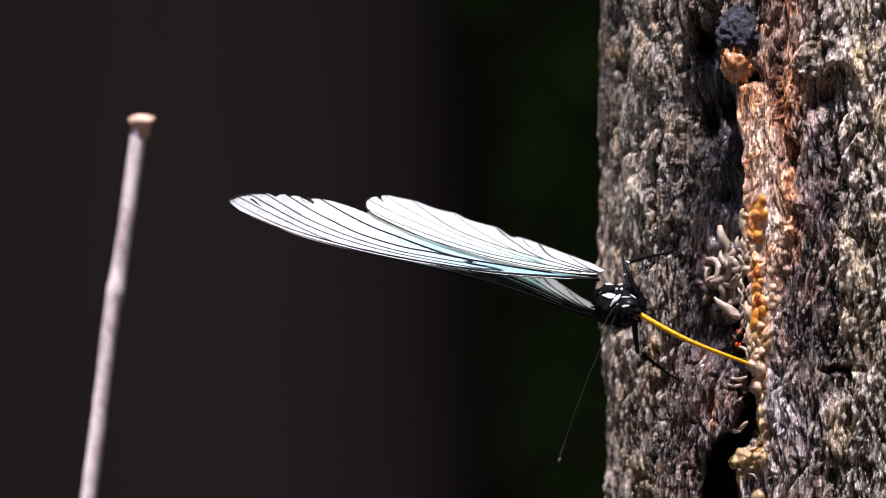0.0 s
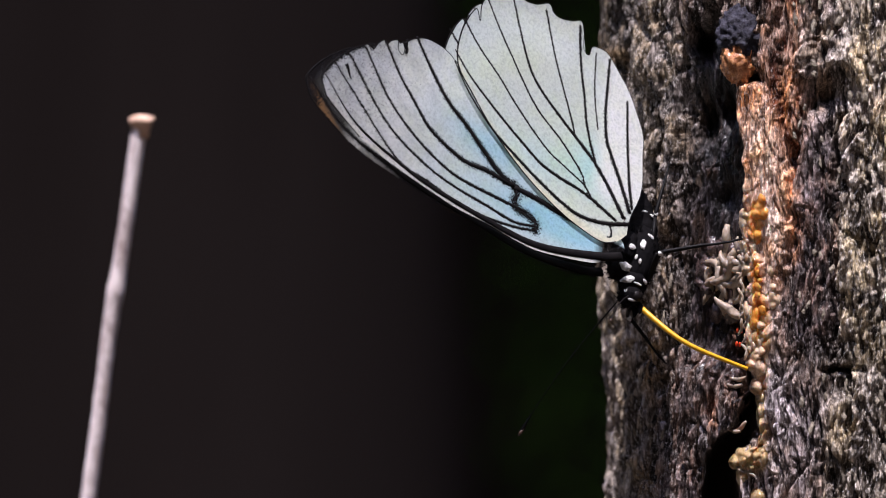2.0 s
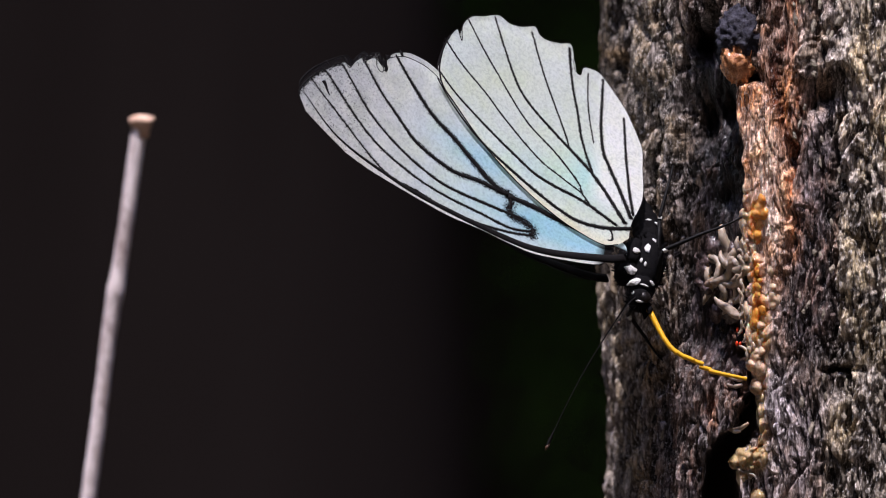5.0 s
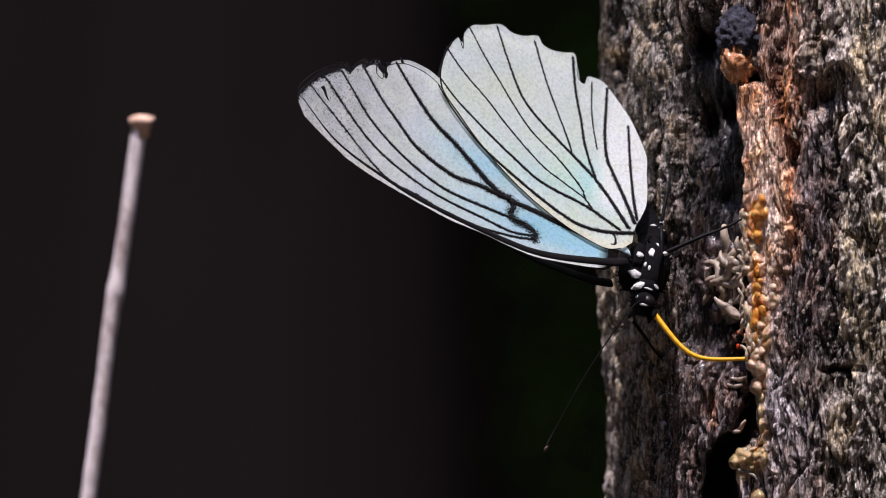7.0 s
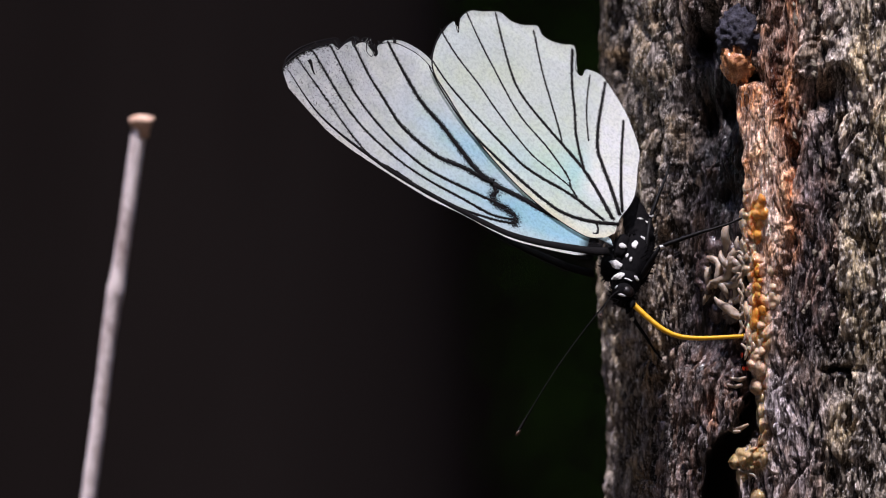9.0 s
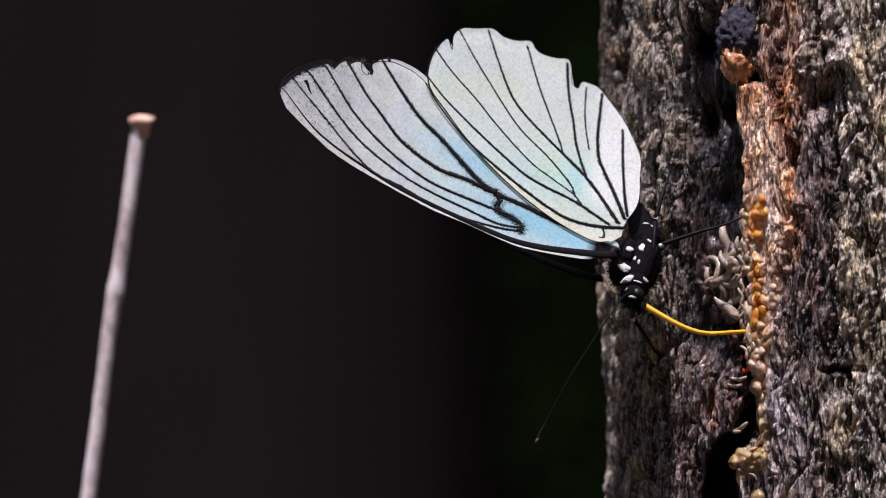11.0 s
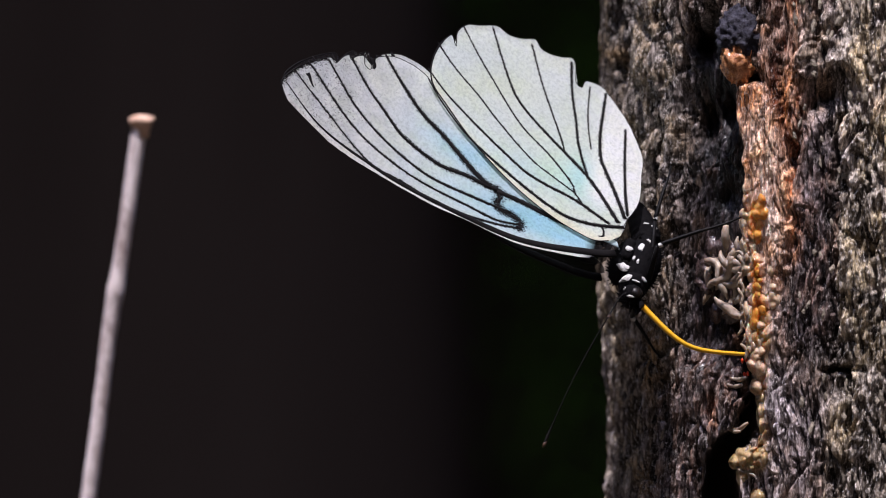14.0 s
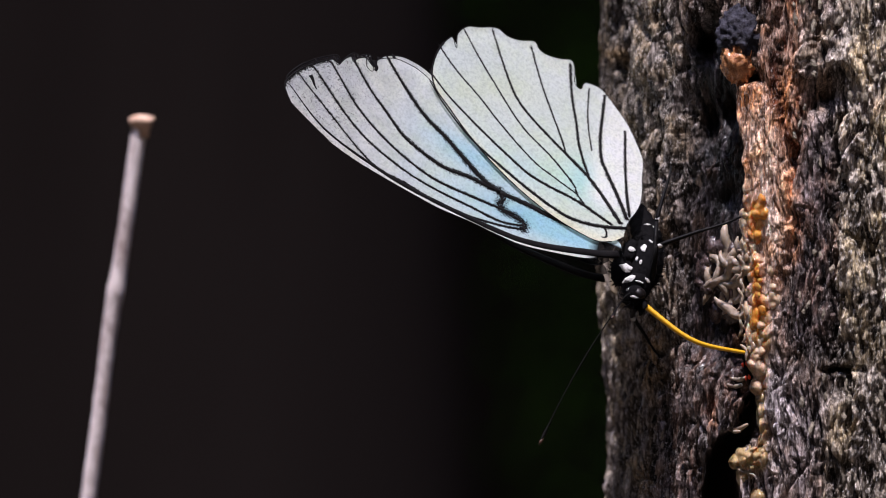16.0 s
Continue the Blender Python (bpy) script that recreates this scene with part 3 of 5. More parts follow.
    wet = np.clip(0.9 * gully + 0.35 * murky + 0.55 * lower_dark + 0.7 * island + 0.12 * sap + 0.5 * hole + 0.6 * f * bell(x, y, 1290, 620, 60, 60) + 0.25 * (patch > 0.3), 0, 1)
    dust = np.clip(0.35 + 0.5 * outer + 0.5 * chalk + 0.4 * flank + 0.3 * sap - 0.5 * gully - gel - hole, 0, 1)
    return h, pit, np.clip(c, 0.004, 0.95), wet, np.clip(gel, 0, 1), dust


def trunk():
    tree = new("tree")
    tree.location = (TRUNK_X, TRUNK_Y, 0)
    top, bottom = HIGH + 0.0325, HIGH - 0.0325
    zs = np.r_[np.linspace(-0.04, bottom - 0.004, 30), np.linspace(bottom, top, 770), np.linspace(top + 0.004, 3.4, 50)]
    th = np.r_[np.linspace(math.radians(173), math.radians(253), 840), np.linspace(math.radians(255), math.radians(531), 60)]
    Z, T = np.meshgrid(zs, th, indexing="ij")
    z, t = Z.ravel(), T.ravel()
    flare = 1 + 0.5 * np.exp(-np.maximum(z, 0) / 0.12) - 0.05 * (z - HIGH)
    r = TRUNK_R * flare
    x0, y0 = TRUNK_X + r * np.cos(t), TRUNK_Y + r * np.sin(t)
    s = U * (FAR + y0) / FAR
    px, py = x0 / s + 784, 441 - (z - HIGH) / s        # plan steps
    q = np.stack([t * TRUNK_R, z, 0 * z], 1) / MM        # millimetres along the skin
    front = (np.cos(t - math.radians(235)) > 0) & (np.abs(z - HIGH) < 0.08)
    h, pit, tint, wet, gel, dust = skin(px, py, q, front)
    sil = np.interp(py, [-300, 0, 130, 300, 500, 590, 640, 700, 780, 830, 882, 1200], [-6, -6, -4, -4, -3, -6, -12, -20, -27, -24, -19, -19])
    near = np.exp(-((z - HIGH) / 0.06) ** 2)
    r2 = r + (h + sil * 0.0638 * np.exp(-((px - 1070) / 60) ** 2) * near) * MM
    X, Y = r2 * np.cos(t), r2 * np.sin(t) + pit * MM
    n, m = len(zs), len(th)
    idx = np.arange(n * m).reshape(n, m)
    nxt = np.roll(idx, -1, axis=1)
    faces = np.stack([idx[:-1], nxt[:-1], nxt[1:], idx[1:]], -1).reshape(-1, 4)
    me = bpy.data.meshes.new("trunk")
    me.vertices.add(n * m)
    me.vertices.foreach_set("co", np.stack([X, Y, z], 1).ravel())
    me.loops.add(faces.size)
    me.loops.foreach_set("vertex_index", faces.ravel())
    me.polygons.add(len(faces))
    me.polygons.foreach_set("loop_start", np.arange(len(faces)) * 4)
    me.update()
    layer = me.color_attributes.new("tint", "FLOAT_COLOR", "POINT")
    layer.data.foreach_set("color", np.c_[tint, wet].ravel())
    layer = me.color_attributes.new("kind", "FLOAT_COLOR", "POINT")
    layer.data.foreach_set("color", np.stack([gel, dust, 0 * gel, 0 * gel + 1], 1).ravel())
    me.polygons.foreach_set("use_smooth", np.ones(len(faces), bool))
    me.materials.append(BARK)
    ob = new("trunk", me)
    ob.parent = tree
    return tagged(tree, "oak tree with rough grey-brown bark and a wet orange sap streak", "tree")


TRUNK = trunk()


def chip_mesh(seed):
    """A thin splintered scale of bark, about 1 mm wide and high."""
    rng = random.Random(seed)
    bm = bmesh.new()
    n = 9
    out = [(0.5 * math.cos(a) * rng.uniform(0.55, 1.1), 0.5 * math.sin(a) * rng.uniform(0.6, 1.15)) for a in (2 * math.pi * k / n for k in range(n))]
    rings = []
    for k, d in ((1.0, 0.1), (0.93, -0.03), (0.55, -0.16)):
        rings.append([bm.verts.new((u * k * MM, (d + rng.uniform(-0.05, 0.05)) * MM, v * k * MM)) for u, v in out])
    for a, b in zip(rings, rings[1:]):
        for j in range(n):
            bm.faces.new((a[j], a[(j + 1) % n], b[(j + 1) % n], b[j]))
    bm.faces.new(rings[-1])
    bm.faces.new(rings[0][::-1])
    bmesh.ops.recalc_face_normals(bm, faces=bm.faces[:])
    me = bpy.data.meshes.new("bark_flake")
    bm.to_mesh(me)
    bm.free()
    me.materials.append(FLAKE)
    return me


def bark_flakes():
    """Lifted scales of bark, parts of the tree."""
    rng = random.Random(12)
    shapes = [chip_mesh(k) for k in range(8)]
    spots = [(rng.choice((rng.uniform(1110, 1200), rng.uniform(1400, 1480), rng.uniform(1480, 1575), rng.uniform(1480, 1575))), rng.uniform(-20, 900)) for _ in range(150)]
    for k, (x, y) in enumerate(spots):
        n = on_bark(x, y, 1.0) - on_bark(x, y)
        ob = new("bark_flake", shapes[k % 8])
        ob.parent = TRUNK
        p = on_bark(x, y, rng.uniform(0.1, 0.55) * MM) - Vector((TRUNK_X, TRUNK_Y, 0))
        ob.matrix_local = (Matrix.Translation(p) @ n.to_track_quat("-Y", "Z").to_matrix().to_4x4() @ pose(0, 0, 0, rng.uniform(-28, 6), rng.uniform(-16, 16), rng.uniform(-18, 18))
                           @ Matrix.Diagonal((rng.uniform(0.4, 0.9), 0.9, rng.uniform(0.7, 1.9), 1)))


bark_flakes()

# ---------------------------------------------------------------- the dry stem beside it
STEM_D = 0.07


def dry_stem():
    root = new("dry_stem")
    foot = at(156, 882, STEM_D)
    base = Vector((foot.x - 0.13 * foot.z, STEM_D, 0.0))
    root.location = base
    down = [base.lerp(foot, k / 8) for k in range(8)]
    line = down + [foot, at(174, 750, STEM_D), at(191, 600, STEM_D), at(202, 530, STEM_D), at(212, 470, STEM_D), at(224, 390, STEM_D),
                   at(236, 300, STEM_D), at(247, 222, STEM_D)]
    run = np.r_[0, np.cumsum([(b - a).length for a, b in zip(line, line[1:])])]
    cut = np.r_[np.linspace(0, run[8], 60)[:-1], np.linspace(run[8], run[-1], 300)]
    pts = [Vector([np.interp(c, run, [p[i] for p in line]) for i in range(3)]) - base for c in cut]
    rad = []
    for i, p in enumerate(pts):
        z = p[2] + base.z
        r = 14.3 + 1.2 * noise.noise(Vector((0, 0, z * 90))) + 0.8 * noise.noise(Vector((0, 3, z * 300)))
        r += 2.6 * math.exp(-((z - at(190, 522).z) / 0.0014) ** 2) + max(0.0, HIGH - 0.03 - z) * 12
        rad.append(r * U * 1.03)
    bm = bmesh.new()
    tube(bm, pts, rad, 16)
    part("stalk", bm, STEM, root)
    bm = bmesh.new()
    tip = at(250, 222, STEM_D) - base
    prof = [(-24, 13), (-12, 15), (-3, 19), (4, 24), (9, 25.5), (14, 22), (18, 16), (20, 9), (20.5, 3)]
    rings = []
    for dz, r in prof:
        rings.append([bm.verts.new(tip + Vector((r * U * math.cos(a) * (1 + 0.14 * math.sin(2.3 * a + dz)), r * U * math.sin(a),
                                                 (dz + 2.5 * math.sin(a * 3 + 1) * (r > 20)) * U)))
                      for a in (2 * math.pi * j / 20 for j in range(20))])
    for a, b in zip(rings, rings[1:]):
        for j in range(20):
            bm.faces.new((a[j], a[(j + 1) % 20], b[(j + 1) % 20], b[j]))
    bm.faces.new(rings[-1])
    bm.faces.new(rings[0][::-1])
    part("flared_tip", bm, STEM_TIP, root, "reddish brown flared end of the stalk")
    return tagged(root, "thin pale dry plant stalk with a flared tip", "dry stalk")


dry_stem()

# ---------------------------------------------------------------- the butterfly
# Its own space, in mm: x from the wings to the belly, z from head to tail, y from the near wing to the far wing.
FORE_EDGE = [(-0.3, 0.4), (-2.9, -2.6), (-4.7, -3.6), (-7.8, -4.5), (-11.3, -5.3), (-14.2, -5.3), (-17.9, -5.1), (-21.6, -5.2), (-24.4, -5),
             (-29, -4.6), (-32.9, -4.2), (-36.1, -3.6), (-39, -2.6), (-41.8, -1.6), (-41.6, -1.7), (-42.6, -0.7), (-43.1, 0.1), (-42.9, 1.1),
             (-42.3, 2.4), (-41.8, 3.2), (-40.9, 4.4), (-39.4, 6), (-38.7, 6.4), (-38.1, 6.1), (-37.6, 7.3), (-37, 8.1), (-36.6, 7.6), (-36.1, 8.5),
             (-35.3, 9), (-34.9, 8.1), (-34.1, 7.9), (-34.1, 8.9), (-33.9, 9.8), (-33.1, 10.6), (-32, 11.3), (-30.8, 11.6), (-29, 11.7),
             (-26.9, 11.1), (-23.5, 9.1), (-17.3, 6.1), (-11.8, 4), (-5.9, 2.5), (-1.3, 1.6)]
HIND_EDGE = [(-0.6, 2.2), (-1.8, 0.6), (-3.5, -0.3), (-6.2, -0), (-9.4, 0.8), (-13.5, 2.4), (-17.7, 4.5), (-21.3, 6.7), (-24.3, 8.8), (-26.4, 10.2),
             (-27.3, 11.5), (-27.7, 13.1), (-27.7, 15.2), (-27.3, 17.1), (-26.6, 18.4), (-25.7, 17.3), (-26.1, 19.3), (-25.3, 21.1), (-23.9, 22.1),
             (-21.9, 23.6), (-20.3, 23.5), (-18.7, 24.1), (-17, 25.3), (-16.1, 24.6), (-14.9, 24.6), (-13.3, 25.3), (-12, 26.1), (-11.3, 25),
             (-10.8, 22.9), (-9.9, 22.6), (-9.7, 23.9), (-8.7, 24.4), (-7.4, 24.5), (-5.6, 23.3), (-3.6, 21.6), (-2.1, 19.6), (-0.5, 16.7),
             (-0.1, 13.7), (0.3, 11.1), (0.4, 9), (0.1, 7.1), (-0.4, 5.2), (-0.6, 3.7)]
FORE_VEINS = [  # half width at the root and at the margin, then the course
    (0.34, 0.27, [(-5.8, 0.8), (-9.7, 0.9), (-12.1, 1.1), (-15.6, 1)]),
    (0.27, 0.11, [(-15.6, 1), (-17.9, 1.7), (-20.5, 3.2), (-23.7, 5), (-26.7, 6.3), (-30.2, 8.7), (-33.1, 10.9)]),
    (0.24, 0.08, [(-16.2, 1.1), (-19.4, 1.1), (-22.3, 0.7), (-25.4, 1.2), (-28.2, 2.1), (-31.1, 4), (-33.5, 5.5), (-36.8, 8.1)]),
    (0.16, 0.08, [(-13.3, -1.2), (-17.2, -1.4), (-22.2, -1.6), (-25.6, -1.1), (-29.9, 0.3), (-34, 2.3), (-37.4, 4.8), (-39.1, 6)]),
    (0.13, 0.08, [(-11.9, -2.4), (-14.6, -3.2), (-18.3, -3), (-22.4, -2.9), (-27.1, -2.3), (-33.2, -0.4), (-39.6, 3.5), (-41.1, 4.3)]),
    (0.12, 0.06, [(-12.2, -3.1), (-14.5, -3.8), (-18, -4.4), (-21.8, -4.5), (-26.2, -4), (-30.5, -3.6), (-37.1, -0.2), (-41.9, 2.2)])]
COSTAL_VEINS = [
    (0.54, 0.06, [(-0.6, -0.7), (-3, -1.95), (-8, -3.8), (-11.5, -4.65), (-14.4, -4.8), (-18, -4.7), (-25.3, -4.4), (-29.7, -3.9), (-36.9, -2.5), (-42.6, 0.4)])]
HIND_VEINS = [
    (0.22, 0.07, [(-0.5, 3.8), (-3.3, 2.4), (-5.7, 1.7), (-8.2, 1.7), (-12.7, 3.1), (-16.7, 4.6), (-20.7, 6.2), (-24.9, 8.8), (-27.5, 10.9)]),
    (0.18, 0.06, [(-2.4, 3.4), (-6.1, 4.6), (-8.2, 4.9), (-10.5, 5), (-13.1, 5.4), (-15.6, 6.4), (-21.3, 8.8), (-25.3, 10.6), (-27.9, 12.2)]),
    (0.07, 0.07, [(-7.2, 5.9), (-10.6, 6.9), (-13, 7.7), (-18.2, 10.7), (-21.2, 12.6), (-24.9, 14.4), (-27.9, 16.3)]),
    (0.08, 0.06, [(-5.9, 4.7), (-7.1, 5.9), (-7.8, 7.2), (-11.3, 9.8), (-15.4, 11.9), (-20.2, 15.9), (-23.1, 18.3), (-25.6, 20.5)])]
INNER_VEINS = [
    (0.21, 0.07, [(-1.3, 4.2), (-4, 7.3), (-6.3, 9.4), (-8.6, 10.8), (-11.5, 12.3), (-15.9, 14.7), (-18.2, 17), (-22.3, 23)]),
    (0.07, 0.08, [(-9.5, 11.2), (-10.5, 13.2), (-12.1, 15.8), (-14.6, 19.7), (-17.2, 24.3)]),
    (0.12, 0.12, [(-6.2, 9.4), (-7.5, 11.9), (-8.5, 14.2), (-9.4, 17.1), (-10.8, 20.9), (-12, 25.4)]),
    (0.05, 0.05, [(-6.7, 13.9), (-7.6, 16.6), (-8.3, 19.3), (-9, 23.5)]),
    (0.21, 0.12, [(-0.7, 5.4), (-2.4, 8.5), (-4, 11.1), (-5.3, 13.3), (-6.1, 16.6), (-6.5, 20.1), (-6.9, 23.9)]),
    (0.15, 0.1, [(-0.5, 6), (-1.4, 9.5), (-2.4, 14.3), (-3.4, 19.9)]),
    (0.1, 0.06, [(-3, 2.6), (-2.6, 1.6), (-2.6, 0.9), (-2.9, 0.7)])]
FORE_VEINS, HIND_VEINS = FORE_VEINS + COSTAL_VEINS, HIND_VEINS + INNER_VEINS
CELL_MARK = [(-15.6, 1.3), (-15.1, 0.4), (-15.1, -0.8), (-14.4, -1.5), (-13.2, -1.5), (-12, -2), (-11.8, -2.9)]


def warp_of(u, v):
    """The gentle twist of the wings, in mm."""
    a, b = u / 20, v / 20
    return -0.406 -2.014 * a +0.693 * b -1.022 * a * a +2.884 * a * b +0.064 * b * b


def fore_swell(u, v):
    return warp_of(u, v)


def hind_swell(u, v):
    """The hindwing lies outside the forewing."""
    return warp_of(u, v) - 0.35


def fore_tint(u, v):
    """Blue near the cell and the inner edge, greyer and dustier outwards, with a white leading edge."""
    out = min(1.0, max(0.0, (-u - 17) / 15))
    k = math.exp(-((v + 0.6) / 2.6) ** 2) * math.exp(-((u + 8) / 8) ** 2)
    k = min(1.0, 1.15 * k + 0.75 * math.exp(-((u + 19) / 6.5) ** 2) * math.exp(-((v - 4.2) / 2.4) ** 2) + 0.3 * math.exp(-((u + 17) / 8) ** 2 - ((v + 2) / 2.5) ** 2))
    col = np.array((0.76, 0.84, 0.83)) * (1 - out) + np.array((0.73, 0.74, 0.74)) * out
    col = col * (1 - k) + np.array((0.42, 0.73, 0.88)) * k
    stain = out * noise.noise(Vector((u * 0.55, v * 0.55, 2.0)))
    col = col * (1 + 0.2 * stain) - np.array((0.0, 0.02, 0.06)) * max(0.0, stain)
    edge = np.interp(-u, [0, 2.9, 4.7, 7.8, 11.3, 14.2, 17.9, 21.6, 24.4, 29.0, 32.9, 36.1, 39.0, 41.8], [-0.2, -2.6, -3.6, -4.5, -5.3, -5.3, -5.1, -5.2, -5.0, -4.6, -4.2, -3.6, -2.6, -1.6])
    rim = math.exp(-((v - edge) / 0.55) ** 2) * 0.8
    col = col * (1 - rim) + np.array((0.92, 0.88, 0.82)) * rim
    base = min(1.0, max(0.0, (u + 4.2) / 1.2)) * min(1.0, max(0.0, (0.9 - v) / 0.4))
    return col * (1 - base) + np.array((0.012, 0.011, 0.012)) * base


def hind_tint(u, v):
    """Pale grey-white with a mint middle, a cream lower edge, and the light on its inner fold painted white."""
    col = np.array((0.77, 0.82, 0.79))
    k = 0.8 * math.exp(-((u + 6.5) / 4.5) ** 2 - ((v - 9.0) / 3.6) ** 2) + 0.4 * math.exp(-((u + 11) / 7) ** 2 - ((v - 6) / 3) ** 2)
    k = min(1.0, k)
    col = col * (1 - k) + np.array((0.55, 0.86, 0.84)) * k
    top = min(1.0, max(0.0, (v - 17) / 9))
    col = col * (1 - 0.6 * top) + np.array((0.86, 0.87, 0.87)) * 0.6 * top
    warm = 0.35 * max(0.0, noise.noise(Vector((u * 0.16, v * 0.16, 7.0))) + 0.15)
    col = col * (1 - warm) + np.array((0.86, 0.88, 0.62)) * warm
    ve = np.interp(-u, [0, 3, 6, 9, 13, 17, 21, 25, 28], [1.5, -0.4, -0.4, 0.2, 1.6, 3.2, 5.2, 8.0, 11.5])
    c = 0.9 * math.exp(-(max(0.0, v - ve - 0.5) / 1.1) ** 2) * min(1.0, max(0.0, (u + 30) / 6))
    col = col * (1 - c) + np.array((0.92, 0.86, 0.66)) * c
    w = min(1.0, max(0.0, (u + 7.6 - 0.06 * (20 - v)) / 2.2)) * min(1.0, max(0.0, (v - 4.5) / 2.5))
    return col * (1 - w) + np.array((1.0, 1.0, 1.0)) * w


def dust_of(points, veins):
    """How thickly dark scales lie: 1 on a vein, fading beside it."""
    out = np.zeros(len(points))
    for w0, w1, course in veins:
        line = spline(course, 6 * len(course))
        for i, (a, b) in enumerate(zip(line, line[1:])):
            w = w0 + (w1 - w0) * i / (len(line) - 1)
            ab = b - a
            k = np.clip(((points - a) @ ab) / max(ab @ ab, 1e-9), 0, 1)
            d = np.linalg.norm(points - a - k[:, None] * ab, axis=1)
            out = np.maximum(out, np.exp(-(d / (w * 1.75 + 0.08)) ** 2))
    return out


def membrane(edge, centre, swell, tint, teeth, veins):
    """A wing's sheet: rings of points from its root to its ragged margin."""
    out = spline(edge + [edge[0]], 460)[:-1]
    rows, n = 64, len(out)
    c = np.array(centre)
    soft = sum(np.roll(out, k, axis=0) for k in range(-9, 10)) / 19      # nicks stay near the margin
    flat = []
    for i in range(1, rows + 1):
        near = min(1.0, max(0.0, (i / rows - 0.86) / 0.14))
        for j in range(n):
            o = soft[j] * (1 - near) + out[j] * near
            ragged = teeth * noise.noise(Vector((o[0] * 1.9, o[1] * 1.9, 4.0))) if i == rows else 0.0
            flat.append(c + (o - c) * (i / rows) ** 0.75 * (1 + ragged))
    flat.append(c)
    dust = dust_of(np.array(flat), veins)
    co = [(u * MM, swell(u, v) * MM, v * MM) for u, v in flat]
    outer = [0.24 * min(1.0, max(0.0, (-u - 24) / 12)) if edge is FORE_EDGE else 0.0 for u, v in flat]
    tints = [(*tint(u, v), max(0.62 * d, o)) for (u, v), d, o in zip(flat, dust, outer)]
    faces = [(i * n + j, i * n + (j + 1) % n, (i + 1) * n + (j + 1) % n, (i + 1) * n + j) for i in range(rows - 1) for j in range(n)]
    faces += [(rows * n, (j + 1) % n, j) for j in range(n)]
    me = bpy.data.meshes.new("wing")
    me.from_pydata(co, [], faces)
    col = me.color_attributes.new("tint", "FLOAT_COLOR", "POINT")
    col.data.foreach_set("color", np.array(tints, np.float32).ravel())
    me.polygons.foreach_set("use_smooth", [True] * len(me.polygons))
    me.materials.append(WING)
    return me


def far_fore_swell(u, v):
    """The other forewing: 4 mm away at the root, then leaning against the near one."""
    return 0.35 + 3.9 * math.exp(-(max(-u, 0.0) / 10.0) ** 1.6) + warp_of(u, v)


def far_hind_swell(u, v):
    return 0.7 + 3.4 * math.exp(-(max(-u, 0.0) / 9.0) ** 1.6) + warp_of(u, v)


def far_fore_tint(u, v):
    """The other side's forewing shows its black-edged upper face, with the shade at its root painted black."""
    edge = np.interp(-u, [0, 20, 28, 36, 42], [-2.4, -5.9, -5.8, -4.4, -0.5])
    tip = min(1.0, max(0.0, (-u - 33 - 0.5 * max(v - 4, 0)) / 4))
    costa = min(1.0, max(0.0, (edge + 2.6 - v) / 0.8)) * min(1.0, max(0.0, (u + 34) / 6))
    k = max(0.93 * tip, 0.99 * costa, dark_root(u, v), min(1.0, max(0.0, (u + 20) / 6)))
    dark = np.array((0.014, 0.011, 0.011)) + np.array((0.2, 0.075, 0.0)) * min(1.0, max(0.0, (-u - 14) / 8)) * min(1.0, max(0.0, (edge + 0.8 - v) / 0.6))
    return fore_tint(u, v) * (1 - k) + dark * k


def dark_root(u, v):
    """Black near the root, with a few pale stripes between the veins."""
    k = min(1.0, max(0.0, (u + 21) / 5)) * min(1.0, max(0.0, (9 - v) / 3))
    return k * (0.6 if math.cos(v * 2.4 + 0.12 * u) > 0.86 and u < -4 else 1.0)


def far_hind_tint(u, v):
    k = dark_root(u, v)
    return hind_tint(u, v) * (1 - k) + np.array((0.012, 0.011, 0.012)) * k


MARK = (0.46, 0.44, CELL_MARK)
BROAD = [(0.4, 0.1, [(-15.6, 1), (-17.9, 1.7), (-20.5, 3.2), (-23.7, 5), (-26.7, 6.3), (-30.2, 8.7), (-33.1, 10.9)]), (0.34, 0.16, [(-16.2, 1.1), (-19.4, 1.1), (-22.3, 0.7), (-25.4, 1.2), (-28.2, 2.1)]), (0.3, 0.2, FORE_EDGE[16:22])]
FORE_MESH = membrane(FORE_EDGE, (-4.0, 0.2), fore_swell, fore_tint, 0.004, FORE_VEINS[:-1] + BROAD + [MARK])
HIND_MESH = membrane(HIND_EDGE, (-3.2, 4.0), hind_swell, hind_tint, 0.004, HIND_VEINS)
FAR_HIND_MESH = membrane(HIND_EDGE, (-3.2, 4.0), far_hind_swell, far_hind_tint, 0.004, HIND_VEINS)
FAR_FORE_MESH = membrane(FORE_EDGE, (-4.0, 0.2), far_fore_swell, far_fore_tint, 0.004, FORE_VEINS + [(0.9, 0.7, FORE_EDGE[14:24]), (0.5, 0.4, FORE_EDGE[23:32])])
VEIN_MESHES = {}


